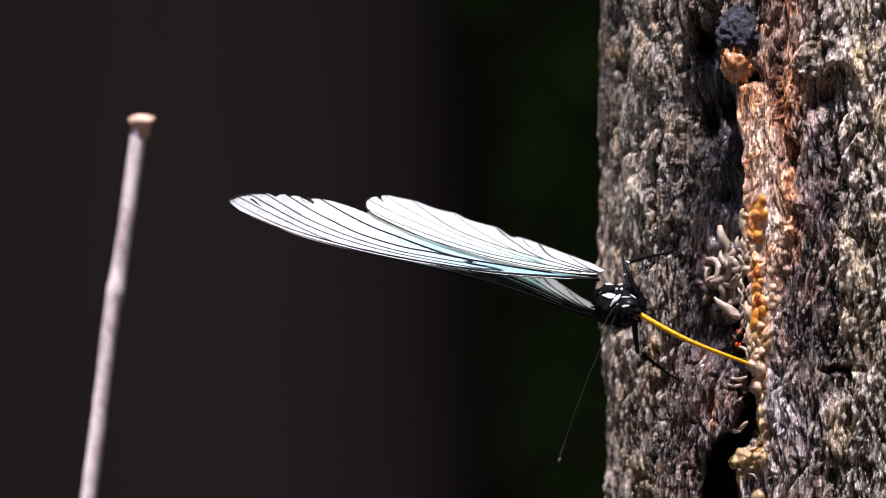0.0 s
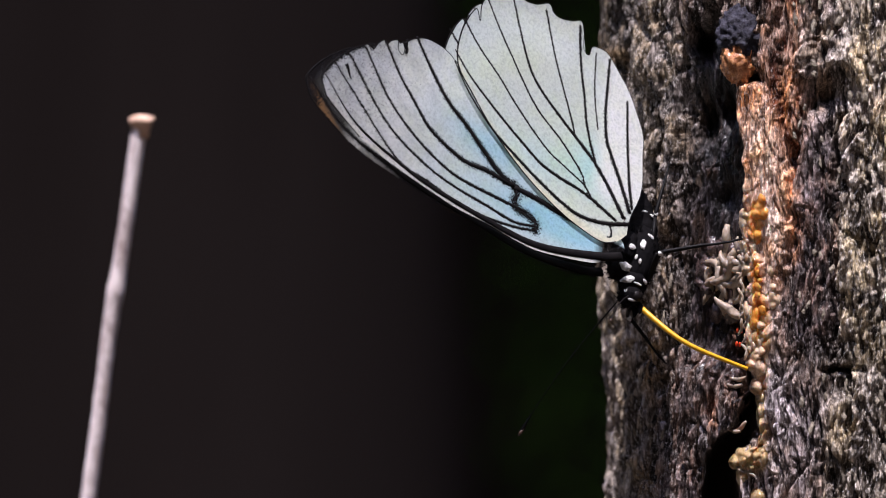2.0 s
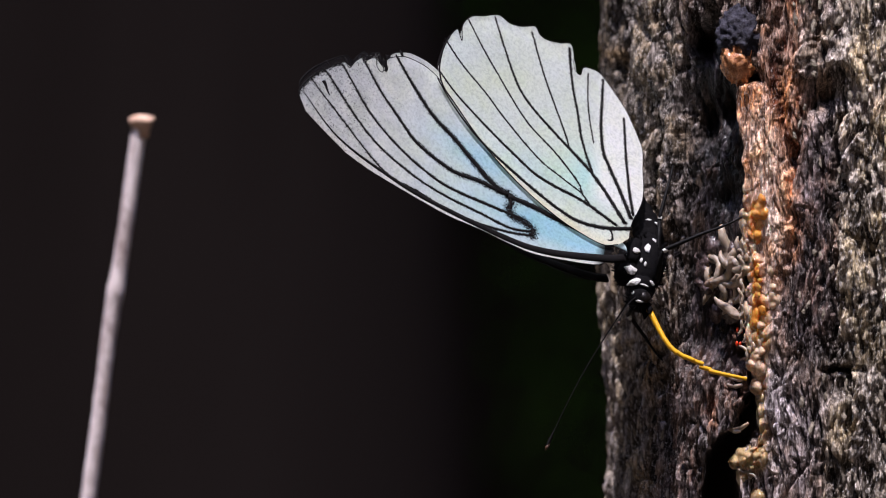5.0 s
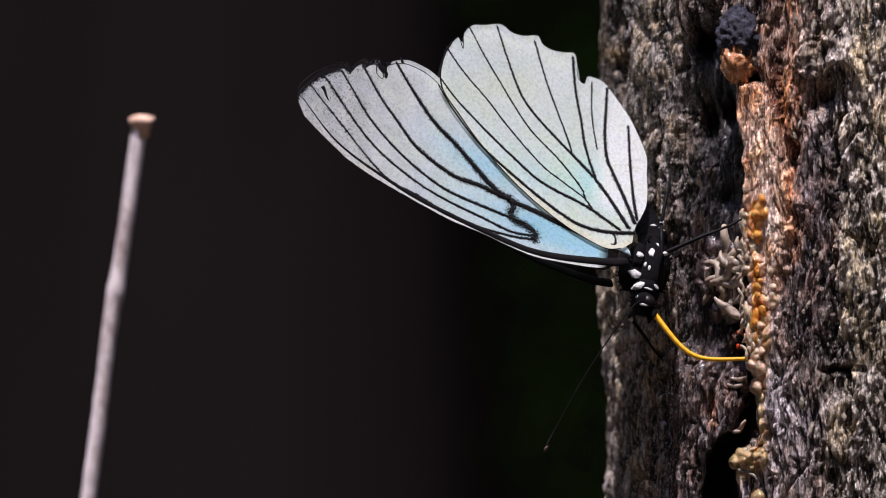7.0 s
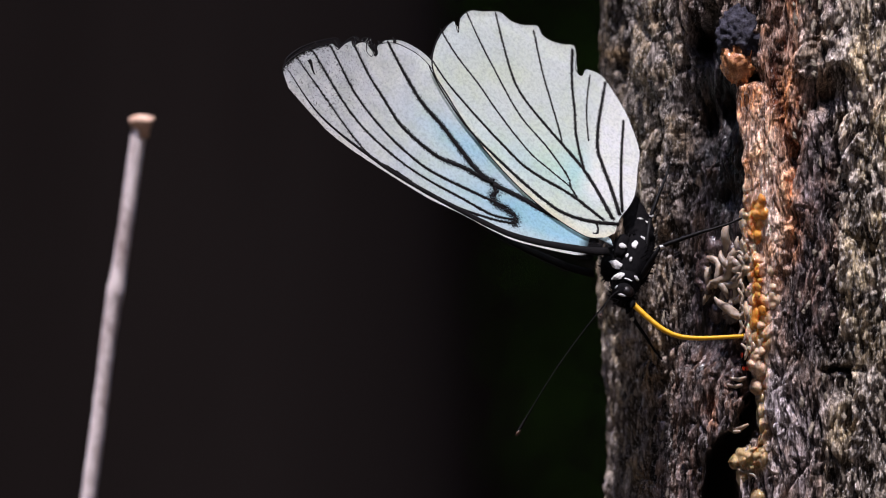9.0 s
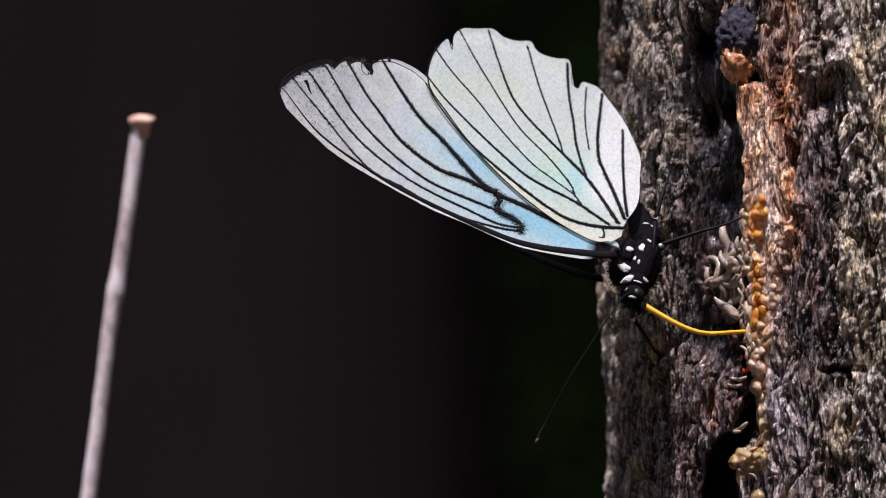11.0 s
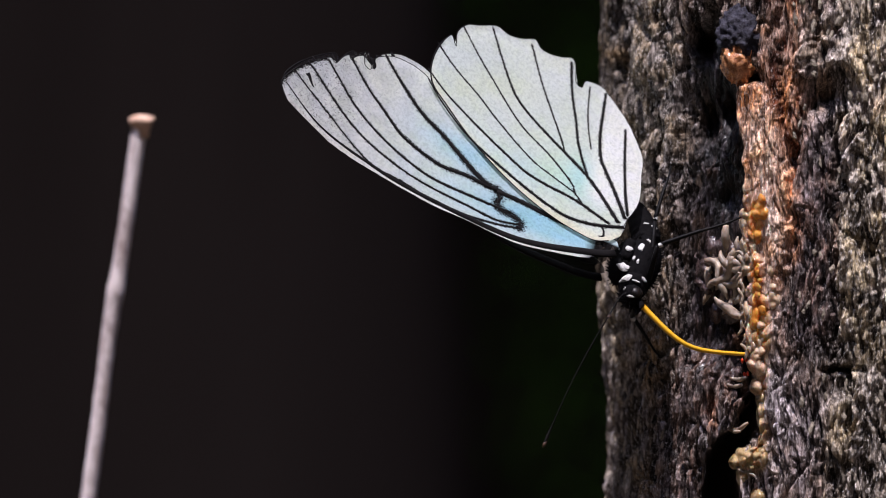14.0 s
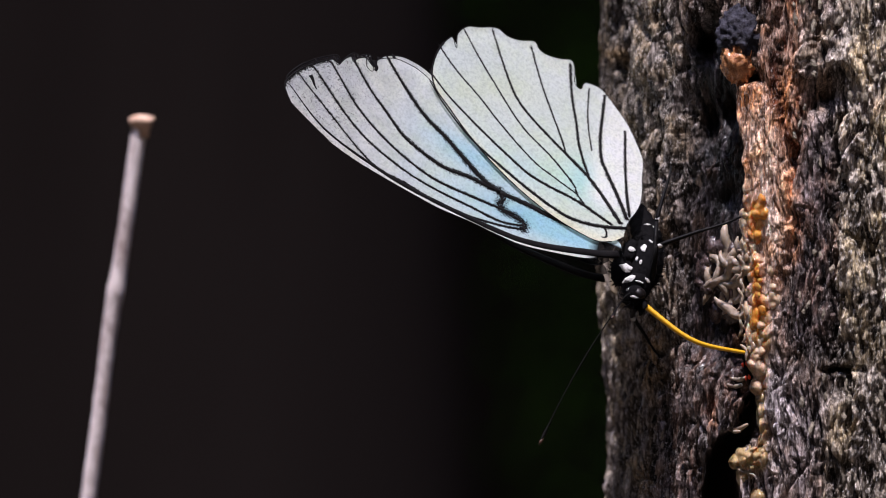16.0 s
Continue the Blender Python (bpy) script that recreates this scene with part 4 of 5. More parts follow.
def vein_mesh(kind, k, course, w0, w1, swell):
    key = (kind, k)
    if key not in VEIN_MESHES:
        pts = spline(course, 5 * len(course))
        bm = bmesh.new()
        n = len(pts)
        rad = [((w0 + (w1 - w0) * i / (n - 1)) * 1.12 * (1 + 0.1 * noise.noise(Vector((i * 0.5, k * 7.0, 0))))) * MM for i in range(n)]
        line = [Vector((u * MM, swell(u, v) * MM, v * MM)) for u, v in pts]
        tube(bm, line, [0.95 * q for q in rad], 6)
        for vtx in bm.verts:                     # flatten onto the membrane
            u, v = vtx.co.x / MM, vtx.co.z / MM
            base = swell(u, v) * MM
            vtx.co.y = base + (vtx.co.y - base) * 0.4
        me = bpy.data.meshes.new("vein")
        bm.to_mesh(me)
        bm.free()
        me.polygons.foreach_set("use_smooth", [True] * len(me.polygons))
        me.materials.append(VEIN)
        VEIN_MESHES[key] = me
    return VEIN_MESHES[key]


def wing(kind, body, label, far=False):
    if kind == "forewing":
        mesh, swell, veins, edge = (FAR_FORE_MESH, far_fore_swell, FORE_VEINS, FORE_EDGE) if far else (FORE_MESH, fore_swell, FORE_VEINS, FORE_EDGE)
    else:
        mesh, swell, veins, edge = (FAR_HIND_MESH, far_hind_swell, HIND_VEINS, HIND_EDGE) if far else (HIND_MESH, hind_swell, HIND_VEINS, HIND_EDGE)
    tag = kind + ("_far" if far else "")
    ob = new(kind, mesh)
    ob.parent = body
    ob["label"] = label
    for k, (w0, w1, course) in enumerate(veins):
        new("vein", vein_mesh(tag, k, course, w0, w1, swell)).parent = ob
    if kind == "forewing":
        new("cell_mark", vein_mesh(tag, 90, CELL_MARK, 0.09, 0.09, swell)).parent = ob
        new("tear", vein_mesh(tag, 93, [(-40.7, 2.9), (-40.3, 2.6), (-39.9, 2.1), (-39.4, 1.7)], 0.26, 0.06, swell)).parent = ob
        new("tear", vein_mesh(tag, 94, [(-34.3, 9.4), (-34.1, 9), (-33.8, 8.7), (-33.8, 8.2)], 0.34, 0.16, swell)).parent = ob
    rim = edge[11:20] if kind == "forewing" else edge[1:14]
    new("margin", vein_mesh(tag, 91, rim, 0.06, 0.10, swell)).parent = ob
    rim = edge[19:39] if kind == "forewing" else edge[13:43]
    new("margin", vein_mesh(tag, 92, rim, 0.06, 0.05, swell)).parent = ob
    return ob


BUTTERFLY_ROWS = [  # seconds, x and z of the near wing's root in mm from the plan's centre, then the turn in degrees
    (0, 17.94, -3.82, -83.65, 11.21, 1.43), (0.5, 17.98, -3.83, -83.62, 12.81, 3.4), (1, 18.29, -3.68, -78.7, 16.89, 8.4),
    (1.1, 18.46, -3.51, -77.6, 18.29, 9.93), (1.2, 18.65, -3.29, -75.04, 19.83, 12.87), (1.3, 19.05, -3.02, -67.78, 21.91, 15.73),
    (1.4, 19.24, -2.56, -56.57, 21.76, 20.38), (1.5, 19.51, -2.34, -47.93, 22.91, 19.08), (1.6, 20.06, -2, -36.43, 22.97, 24.08),
    (1.7, 20.63, -0.8, -27.75, 25.95, 30.63), (1.8, 20.59, -1.11, -20.91, 24.54, 34.01), (1.9, 20.67, -0.71, -24.27, 27.19, 28.99),
    (2, 20.51, -0.71, -26.52, 26.85, 26.76), (2.5, 21.37, -0.94, -31.17, 26.33, 24.43), (3, 21.27, -1.02, -32.66, 26.22, 22.82),
    (3.5, 20.52, -0.66, -36.13, 26.42, 18.41), (4, 20.54, -0.67, -36.78, 25.73, 17.45), (6.5, 21.49, -1.54, -38.64, 23.81, 16.51),
    (7, 21.32, -1.43, -39.52, 24.42, 15.02), (7.5, 21.4, -1.43, -39.57, 24.1, 15.6), (8, 21.24, -1.42, -39.65, 24.3, 15.21),
    (8.5, 21.56, -1.59, -39.17, 23.29, 16.39), (8.8, 21.56, -1.59, -39.17, 23.29, 16.39), (9, 19.2, -0.32, -40.77, 27.59, 10.89),
    (9.2, 19.8, -0.51, -42.06, 26.36, 10.11), (11.3, 20.05, -0.67, -45.02, 24.56, 8.9), (11.5, 20.05, -0.67, -45.02, 24.56, 8.9),
    (12, 20.04, -0.66, -44.8, 24.56, 9.12), (12.5, 20.04, -0.56, -45.37, 24.73, 9.08), (13, 19.95, -0.54, -45.36, 25.36, 8.14),
    (13.5, 19.9, -0.59, -45.15, 25.77, 8.25), (14, 19.95, -0.58, -45.16, 25.76, 8.36), (14.5, 20.27, -0.62, -45.42, 25.71, 9.57),
    (15, 20.35, -0.65, -45.64, 25.29, 9.76), (15.5, 20.36, -0.64, -45.74, 25.09, 9.66), (16, 20.29, -0.67, -45.52, 25.51, 9.46)]
BODY_TIMES = [r[0] for r in BUTTERFLY_ROWS]
BODY_POSES = [(r[0], pose(r[1] * MM, 0, HIGH + r[2] * MM, *r[3:])) for r in BUTTERFLY_ROWS]


def body_pose(t):
    """The butterfly's pose at t seconds, between its rows."""
    for (a, m), (b, n) in zip(BODY_POSES, BODY_POSES[1:]):
        if t <= b:
            k = (t - a) / (b - a)
            return Matrix.LocRotScale(m.translation.lerp(n.translation, k), m.to_quaternion().slerp(n.to_quaternion(), k), None)
    return BODY_POSES[-1][1]


HEAD, THORAX, NECK = Vector((3.15, 2.4, -2.85)) * MM, Vector((3.1, 2.3, 2.6)) * MM, Vector((3.1, 2.3, -1.2)) * MM
THORAX_R, NECK_R = Vector((2.35, 2.4, 4.4)) * MM, Vector((1.65, 1.75, 1.4)) * MM
TONGUE_ROOT, ANTENNA_ROOT = Vector((4.4, 2.2, -3.6)) * MM, Vector((2.0, 3.1, -3.9)) * MM


def white_spot(owner, centre, radii, aim, size, turn=0.0):
    """A patch of white scales lying on an ellipsoid of the body."""
    d = Vector(aim).normalized()
    k = 1 / math.sqrt(sum((d[i] / radii[i]) ** 2 for i in range(3)))
    p = Vector(centre) + d * k
    n = Vector([d[i] / radii[i] ** 2 for i in range(3)]).normalized()
    rot = n.to_track_quat("Z", "X").to_matrix() @ Matrix.Rotation(turn, 3, "Z")
    bm = bmesh.new()
    egg(bm, p, (size[0] * 1.06 * MM, size[1] * 1.04 * MM, 0.09 * MM), 0.6, d.x * 9 + d.y * 5, 16, rot)
    return part("white_spot", bm, SPOT, owner)


def butterfly():
    body = new("butterfly")
    bm = bmesh.new()
    egg(bm, THORAX, THORAX_R, 0.08, 1.0, 28, None, 0.35)
    egg(bm, mm([(1.3, 2.7, 1.8)])[0], mm([(1.5, 2.0, 3.0)])[0], 0.12, 5.0, 22, None, 0.35)
    egg(bm, mm([(1.0, 1.0, 2.4)])[0], mm([(0.9, 0.85, 1.9)])[0], 0.2, 6.0, 18, None, 0.4)
    thorax = part("thorax", bm, FUR, body)
    bm = bmesh.new()
    egg(bm, HEAD, (1.25 * MM, 1.45 * MM, 1.15 * MM), 0.06, 2.0, 24, None, 0.3)
    egg(bm, NECK, NECK_R, 0.08, 3.0, 20, None, 0.3)
    head = part("head", bm, FUR, body)
    for side in (-1, 1):
        bm = bmesh.new()
        egg(bm, HEAD + Vector((0.25, 1.0 * side, -0.2)) * MM, (0.75 * MM, 0.52 * MM, 0.75 * MM), 0, 0, 18)
        part("eye", bm, EYE, head)
        bm = bmesh.new()
        tube(bm, [HEAD + Vector(p) * MM for p in ((0.9, 0.35 * side, -0.5), (1.35, 0.45 * side, -1.1), (1.3, 0.5 * side, -1.9))],
             [0.34 * MM, 0.38 * MM, 0.12 * MM], 8)
        part("palp", bm, FUR, head)
    bm = bmesh.new()
    line = spline(mm([(3.4, 2.4, 4.5), (3.0, 2.5, 7.5), (1.5, 2.6, 10.5), (0.0, 2.7, 13.0)]), 24)
    rad = [(1.75 - 0.08 * math.cos(i * 1.9) - 1.45 * (i / 23) ** 3) * MM for i in range(24)]
    tube(bm, line, rad, 18)
    part("abdomen", bm, FUR, body)
    for aim, size in SPOTS:
        white_spot(thorax, THORAX, THORAX_R, aim, size)
    for aim, size in (((-1.34, -0.73, 2.11), (0.38, 0.19)), ((-0.9, -1.4, 1.54), (0.16, 0.32)), ((-1.67, -0.22, 1.39), (0.16, 0.13)),
                      ((0.14, -1.7, 1.25), (0.2, 0.34))):
        white_spot(thorax, mm([(3.1, 2.45, 6.5)])[0], mm([(1.8, 1.8, 4.0)])[0], aim, size)
    white_spot(thorax, mm([(1.0, 1.0, 2.4)])[0], mm([(0.93, 0.88, 1.93)])[0], (-0.07, -0.85, -0.62), (0.28, 0.4))
    for aim, size in SHOULDER_SPOTS:
        white_spot(thorax, mm([(1.3, 2.7, 1.8)])[0], mm([(1.55, 2.05, 3.05)])[0], aim, size)
    for aim, size in NECK_SPOTS:
        white_spot(head, NECK, NECK_R, aim, size)
    for aim, size in HEAD_SPOTS:
        white_spot(head, HEAD, Vector((1.25, 1.45, 1.15)) * MM, aim, size)
    bm = bmesh.new()                      # fringe of black hairs round the thorax
    rng = random.Random(5)
    shown = [Vector(s[0]).normalized() for s in SPOTS]
    for _ in range(1500):
        d = Vector((rng.gauss(0, 1), rng.gauss(0, 1), rng.gauss(0, 1))).normalized()
        p = THORAX + Vector([d[i] * THORAX_R[i] for i in range(3)]) * 0.97
        if max(d.dot(s) for s in shown) > 0.9:
            continue
        pick = rng.random()
        if pick < 0.2:
            p = HEAD + d * 1.25 * MM
        elif pick < 0.4:
            p = Vector((1.3 + 1.45 * d.x, 2.7 + 1.95 * d.y, 1.8 + 2.95 * d.z)) * MM
        e = p + (d + Vector((0, 0, 0.7))).normalized() * rng.uniform(0.35, 0.8) * MM
        tube(bm, [p, (p + e) / 2 + d * 0.06 * MM, e], [0.045 * MM, 0.035 * MM, 0.01 * MM], 3)
    tagged(part("hairs", bm, FUR, body), kind="stuff")
    for sign in (1, -1):
        lab = "pale blue-grey {} with black veins" if sign > 0 else "shaded {} of the other side with black veins"
        for kind in ("forewing", "hindwing"):
            w = wing(kind, body, lab.format(kind), sign < 0)
            if sign < 0:
                FAR_WINGS.append(w)
    return tagged(body, "white butterfly with black veins feeding on tree sap", "butterfly")


SPOTS = [((0.31, -1.68, 3.1), (0.16, 0.13)),
         ((0.03, -2.16, 1.9), (0.29, 0.48)),
         ((-0.89, -2.22, 0.21), (0.61, 0.32)),
         ((-1.27, -1.83, -1.57), (0.32, 0.16)),
         ((-0.76, -1.99, -1.99), (0.29, 0.16)),
         ((1.12, -1.75, -2.17), (0.13, 0.13))]
SHOULDER_SPOTS = [((-0.31, -1.92, 0.88), (0.48, 0.29)),
                  ((-1.05, -1.45, 0.65), (0.19, 0.29)),
                  ((-0.68, -1.83, -0.29), (0.38, 0.41)),
                  ((-0.14, -1.48, -2.09), (0.45, 0.64))]
NECK_SPOTS = [((-1.29, -0.91, -0.48), (0.35, 0.77)),
              ((-0.2, -1.45, -0.77), (0.10, 0.51)),
              ((0.59, -1.63, -0.11), (0.22, 0.35))]
HEAD_SPOTS = [((-1.12, -0.64, -0.1), (0.19, 0.19)),
              ((-0.2, -0.74, -0.97), (0.13, 0.38)),
              ((0.68, -1.22, -0.05), (0.19, 0.10))]
FAR_WINGS = []
BUTTERFLY = butterfly()

# tongue: seconds, bend and tip on the plan
TONGUE_ROWS = [(0.0, 1218, 603, 1325, 643), (0.5, 1215, 602, 1325, 648), (1.0, 1215, 608, 1325, 650), (1.5, 1203, 622, 1322, 656),
               (1.7, 1205, 602, 1323, 652), (1.8, 1205, 608, 1323, 655), (1.9, 1200, 624, 1324, 650), (2.0, 1212, 606, 1323, 652),
               (2.5, 1222, 608, 1332, 664), (3.0, 1230, 612, 1336, 662), (3.3, 1222, 622, 1320, 625), (3.5, 1228, 632, 1318, 592), (4.0, 1203, 620, 1322, 645),
               (6.5, 1211, 643, 1332, 681), (7.0, 1225, 628, 1322, 635), (7.5, 1234, 618, 1328, 646), (8.0, 1213, 637, 1334, 661),
               (8.5, 1245, 620, 1334, 679), (8.8, 1245, 620, 1334, 675), (9.0, 1196, 594, 1315, 595), (9.2, 1217, 606, 1314, 572), (11.3, 1230, 584, 1318, 588),
               (11.5, 1232, 585, 1315, 578), (12.0, 1234, 586, 1317, 580), (12.3, 1231, 597, 1315, 583), (12.5, 1232, 577, 1325, 528),
               (12.7, 1231, 585, 1315, 588), (13.0, 1216, 607, 1317, 596), (13.2, 1219, 602, 1315, 592), (13.5, 1218, 599, 1316, 614),
               (13.7, 1197, 606, 1318, 667), (14.0, 1216, 611, 1320, 627), (14.5, 1218, 606, 1319, 630), (15.0, 1232, 595, 1323, 626),
               (15.2, 1232, 608, 1323, 632), (15.5, 1216, 612, 1325, 650), (16.0, 1225, 602, 1319, 624)]
PIECES = 14
PIECE_LONG = 1.25 * MM


def tongue():
    made = []
    for k in range(PIECES):
        bm = bmesh.new()
        r = (0.33 - 0.11 * k / (PIECES - 1)) * MM
        tube(bm, [(x * PIECE_LONG, 0, 0) for x in (-0.55, -0.45, 0, 0.45, 0.55)], [r * 0.94, r, r, r, r * 0.94], 10)
        made.append(part("proboscis_piece", bm, YELLOW, BUTTERFLY))
    return made


TONGUE = tongue()
# antennae: seconds and where the club of the near one hangs
ANTENNA_ROWS = [(0.0, 985, 815), (0.5, 972, 805), (1.0, 957, 800), (1.1, 953, 795), (1.2, 940, 785), (1.3, 925, 785), (1.5, 930, 795), (1.7, 912, 770),
                (2.0, 917, 770), (2.5, 928, 773), (3.5, 925, 775), (4.0, 962, 793), (7.0, 962, 798), (8.5, 965, 798), (9.0, 912, 770),
                (9.2, 930, 775), (12.5, 957, 790), (14.5, 960, 790), (16.0, 953, 785)]
ANTENNA_LONG = 19.0 * MM


def antenna():
    bm = bmesh.new()
    n = 40
    pts = [(ANTENNA_LONG * i / (n - 1), 0, 0.5 * MM * math.sin(math.pi * i / (n - 1))) for i in range(n)]
    rad = [(0.09 - 0.0008 * i + (0.13 * math.exp(-((i - 36.5) / 2.2) ** 2)) - 0.012 * (i % 2)) * MM for i in range(n)]
    tube(bm, pts, rad, 7)
    ob = part("antenna", bm, VEIN, BUTTERFLY, "thin black clubbed antenna")
    bm = bmesh.new()
    tube(bm, [(ANTENNA_LONG * x, 0, 0) for x in (0.955, 0.98, 1.0)], [0.16 * MM, 0.2 * MM, 0.08 * MM], 8)
    part("antenna_tip", bm, surface("brown_club", (0.03, 0.015, 0.01), (0.09, 0.045, 0.025), 1500, 0.5), ob)
    return ob


ANTENNAE = [antenna(), antenna()]
# legs: hip in the butterfly's space (mm), lengths of thigh and shin (mm), then seconds and foot on the plan
LEG_PLAN = [
    ((4.3, 0.9, -0.6), 4.2, 10.4, [(0.0, 1203, 440), (1.0, 1195, 448), (1.5, 1235, 422), (1.8, 1300, 425), (2.0, 1326, 420), (3.0, 1325, 418), (4.0, 1325, 384), (16.0, 1318, 382)]),
    ((4.0, 0.8, 2.2), 5.0, 7.2, [(0.0, 1100, 404), (1.2, 1100, 398), (1.4, 1105, 370), (1.7, 1192, 268), (4.0, 1200, 270), (7.0, 1198, 264), (16.0, 1200, 264)]),
    ((4.3, 3.2, -0.6), 5.0, 7.6, [(0.0, 1205, 672), (1.5, 1200, 664), (1.8, 1185, 645), (2.5, 1180, 640), (16.0, 1172, 632)]),
    ((4.2, 3.4, 2.0), 4.4, 6.4, [(0.0, 1085, 600), (1.5, 1092, 600), (2.0, 1110, 590), (16.0, 1110, 590)])]


def leg(thigh, shin):
    bm = bmesh.new()
    tube(bm, [(x * thigh * MM, 0, 0) for x in (0, 0.2, 0.6, 1)], [0.28 * MM, 0.36 * MM, 0.3 * MM, 0.22 * MM], 8)
    upper = part("femur", bm, CHITIN, BUTTERFLY)
    bm = bmesh.new()
    tube(bm, [(x * shin * MM, 0, 0.15 * MM * math.sin(x * 6)) for x in (0, 0.1, 0.5, 0.62, 0.8, 1)], [0.22 * MM, 0.25 * MM, 0.2 * MM, 0.15 * MM, 0.14 * MM, 0.1 * MM], 8)
    lower = part("tibia", bm, CHITIN, BUTTERFLY)
    bm = bmesh.new()
    egg(bm, (0.4 * MM, 0, 0), (0.45 * MM, 0.27 * MM, 0.27 * MM), 0.1, 1, 10)
    part("white_spot", bm, SPOT, lower)
    return upper, lower


LEGS = [leg(a, b) for _, a, b, _ in LEG_PLAN]
# ---------------------------------------------------------------- the hornet, in mm: x forward, z up
def hornet():
    body = new("hornet")
    bm = bmesh.new()
    egg(bm, mm([(0, 0, -0.3)])[0], (4.4 * MM, 2.7 * MM, 3.2 * MM), 0.14, 4, 30, None, 0.4)
    egg(bm, mm([(0.6, 0, -2.7)])[0], (2.9 * MM, 1.8 * MM, 1.7 * MM), 0.2, 9, 20, None, 0.5)
    thorax = part("thorax", bm, BROWN, body)
    bm = bmesh.new()
    egg(bm, mm([(3.1, 0, 0.8)])[0], (1.4 * MM, 2.0 * MM, 1.7 * MM), 0.14, 6, 18, None, 0.5)
    part("collar", bm, RUST, thorax, "rusty red collar")
    bm = bmesh.new()
    egg(bm, mm([(-2.2, 0, 1.5)])[0], (1.8 * MM, 1.8 * MM, 1.2 * MM), 0.08, 7, 18, None, 0.5)
    part("back_plate", bm, RUST, thorax, "rusty red plate on the back")
    bm = bmesh.new()                      # short hairs over thorax and back
    rng = random.Random(15)
    for _ in range(500):
        d = Vector((rng.gauss(0, 1), rng.gauss(0, 1), rng.gauss(0, 1))).normalized()
        p = Vector((d.x * 4.4, d.y * 2.7, d.z * 3.2 - 0.3)) * MM
        e = p + (d + Vector((-0.6, 0, 0.2))).normalized() * rng.uniform(0.25, 0.5) * MM
        tube(bm, [p, (p + e) / 2, e], [0.06 * MM, 0.05 * MM, 0.015 * MM], 3)
    tagged(part("hairs", bm, RUST, body), kind="stuff")
    bm = bmesh.new()
    egg(bm, mm([(6.2, 0, -0.9)])[0], (1.8 * MM, 2.8 * MM, 3.3 * MM), 0.08, 8, 26, Matrix.Rotation(radians(18), 3, "Y"), 0.5)
    head = part("head", bm, FACE, body, "large orange head")
    for s in (-1, 1):
        bm = bmesh.new()
        egg(bm, mm([(7.0, 2.1 * s, 0.1)])[0], (1.1 * MM, 0.8 * MM, 2.2 * MM), 0, 0, 16, Matrix.Rotation(radians(18), 3, "Y"))
        part("eye", bm, HORNET_EYE, head)
        bm = bmesh.new()
        tube(bm, mm([(6.6, 1.1 * s, -3.2), (7.2, 1.2 * s, -4.1), (6.9, 0.4 * s, -4.7)]), [0.6 * MM, 0.5 * MM, 0.25 * MM], 8)
        part("mandible", bm, RUST, head)
        bm = bmesh.new()
        pts = spline(mm([(7.8, 0.8 * s, 0.6), (9.3, 1.5 * s, 1.7), (11.0, 2.4 * s, 2.2), (12.8, 3.4 * s, 1.9)]), 16)
        tube(bm, pts, np.linspace(0.22, 0.16, 16) * MM, 8)
        part("antenna", bm, RUST, head)
    bm = bmesh.new()
    egg(bm, mm([(7.95, 0, -1.6)])[0], (0.6 * MM, 1.5 * MM, 1.6 * MM), 0, 0, 14, Matrix.Rotation(radians(18), 3, "Y"))
    part("face_plate", bm, BAND, head, "yellow face plate")
    # abdomen: overlapping rings, each dark in front with an orange rear band
    cuts = [(-4.2, 0.8), (-5.9, 2.1), (-8.4, 2.8), (-10.9, 2.9), (-13.2, 2.5), (-15.3, 1.75), (-17.4, 0.35)]
    for k in range(6):
        (x0, r0), (x1, r1) = cuts[k], cuts[k + 1]
        drop = lambda x: -0.02 * (x + 4.6) ** 2 * 0.25
        split = (0.8, 0.68, 0.6, 0.5, 0.33, 0.2)[k]
        for name, a, b, m in (("segment", 0.0, split, BROWN if k < 4 else BAND), ("band", split, 1.0, BAND)):
            bm = bmesh.new()
            pts, rad = [], []
            for i in range(6):
                q = a + (b - a) * i / 5
                x = x0 + (x1 - x0) * q
                pts.append((x * MM, 0, drop(x) * MM))
                rad.append((r0 + (r1 - r0) * q + 0.18 * math.sin(q * math.pi)) * MM)
            tube(bm, pts, rad, 22)
            part(name, bm, m, body)
    for s in (-1, 1):
        for x, back, low in ((2.9, 0.8, 5.6), (0.6, -5.0, 6.6), (-1.6, -10.0, 4.2)):
            bm = bmesh.new()
            line = [(x, 1.7 * s, -2.0), (x + 0.12 * back + 0.8, 3.0 * s, -3.4), (x + 0.4 * back + 0.6, 3.4 * s, -2.4 - 0.35 * low),
                    (x + 0.75 * back, 3.0 * s, -1.2 - 0.75 * low), (x + back, 2.6 * s, -1.2 - low)]
            tube(bm, spline(mm(line), 18), np.interp(np.arange(18), [0, 5, 9, 17], [0.36, 0.44, 0.27, 0.17]) * MM, 8)
            part("leg", bm, LEG, body)
        for kind, root, long, wide, sweep in (("forewing", (1.2, 1.9 * s, 2.4), 20.0, 3.0, 28), ("hindwing", (-0.9, 1.8 * s, 2.2), 13.0, 2.3, 14)):
            bm = bmesh.new()
            n = 20
            edge = []
            for i in range(n + 1):
                f = i / n
                edge.append((long * f, wide * 0.16 * math.sin(math.pi * f)))
            for i in range(n + 1):
                f = 1 - i / n
                edge.append((long * f, -wide * 2 * math.sin(math.pi * min(1, f * 0.55 + 0.38 * f * f)) * (0.25 + 0.75 * f) * (0.9 if f > 0 else 0)))
            vs = [bm.verts.new((-px * MM, s * py * MM * -1, 0)) for px, py in edge[:-1]]
            bm.faces.new(vs)
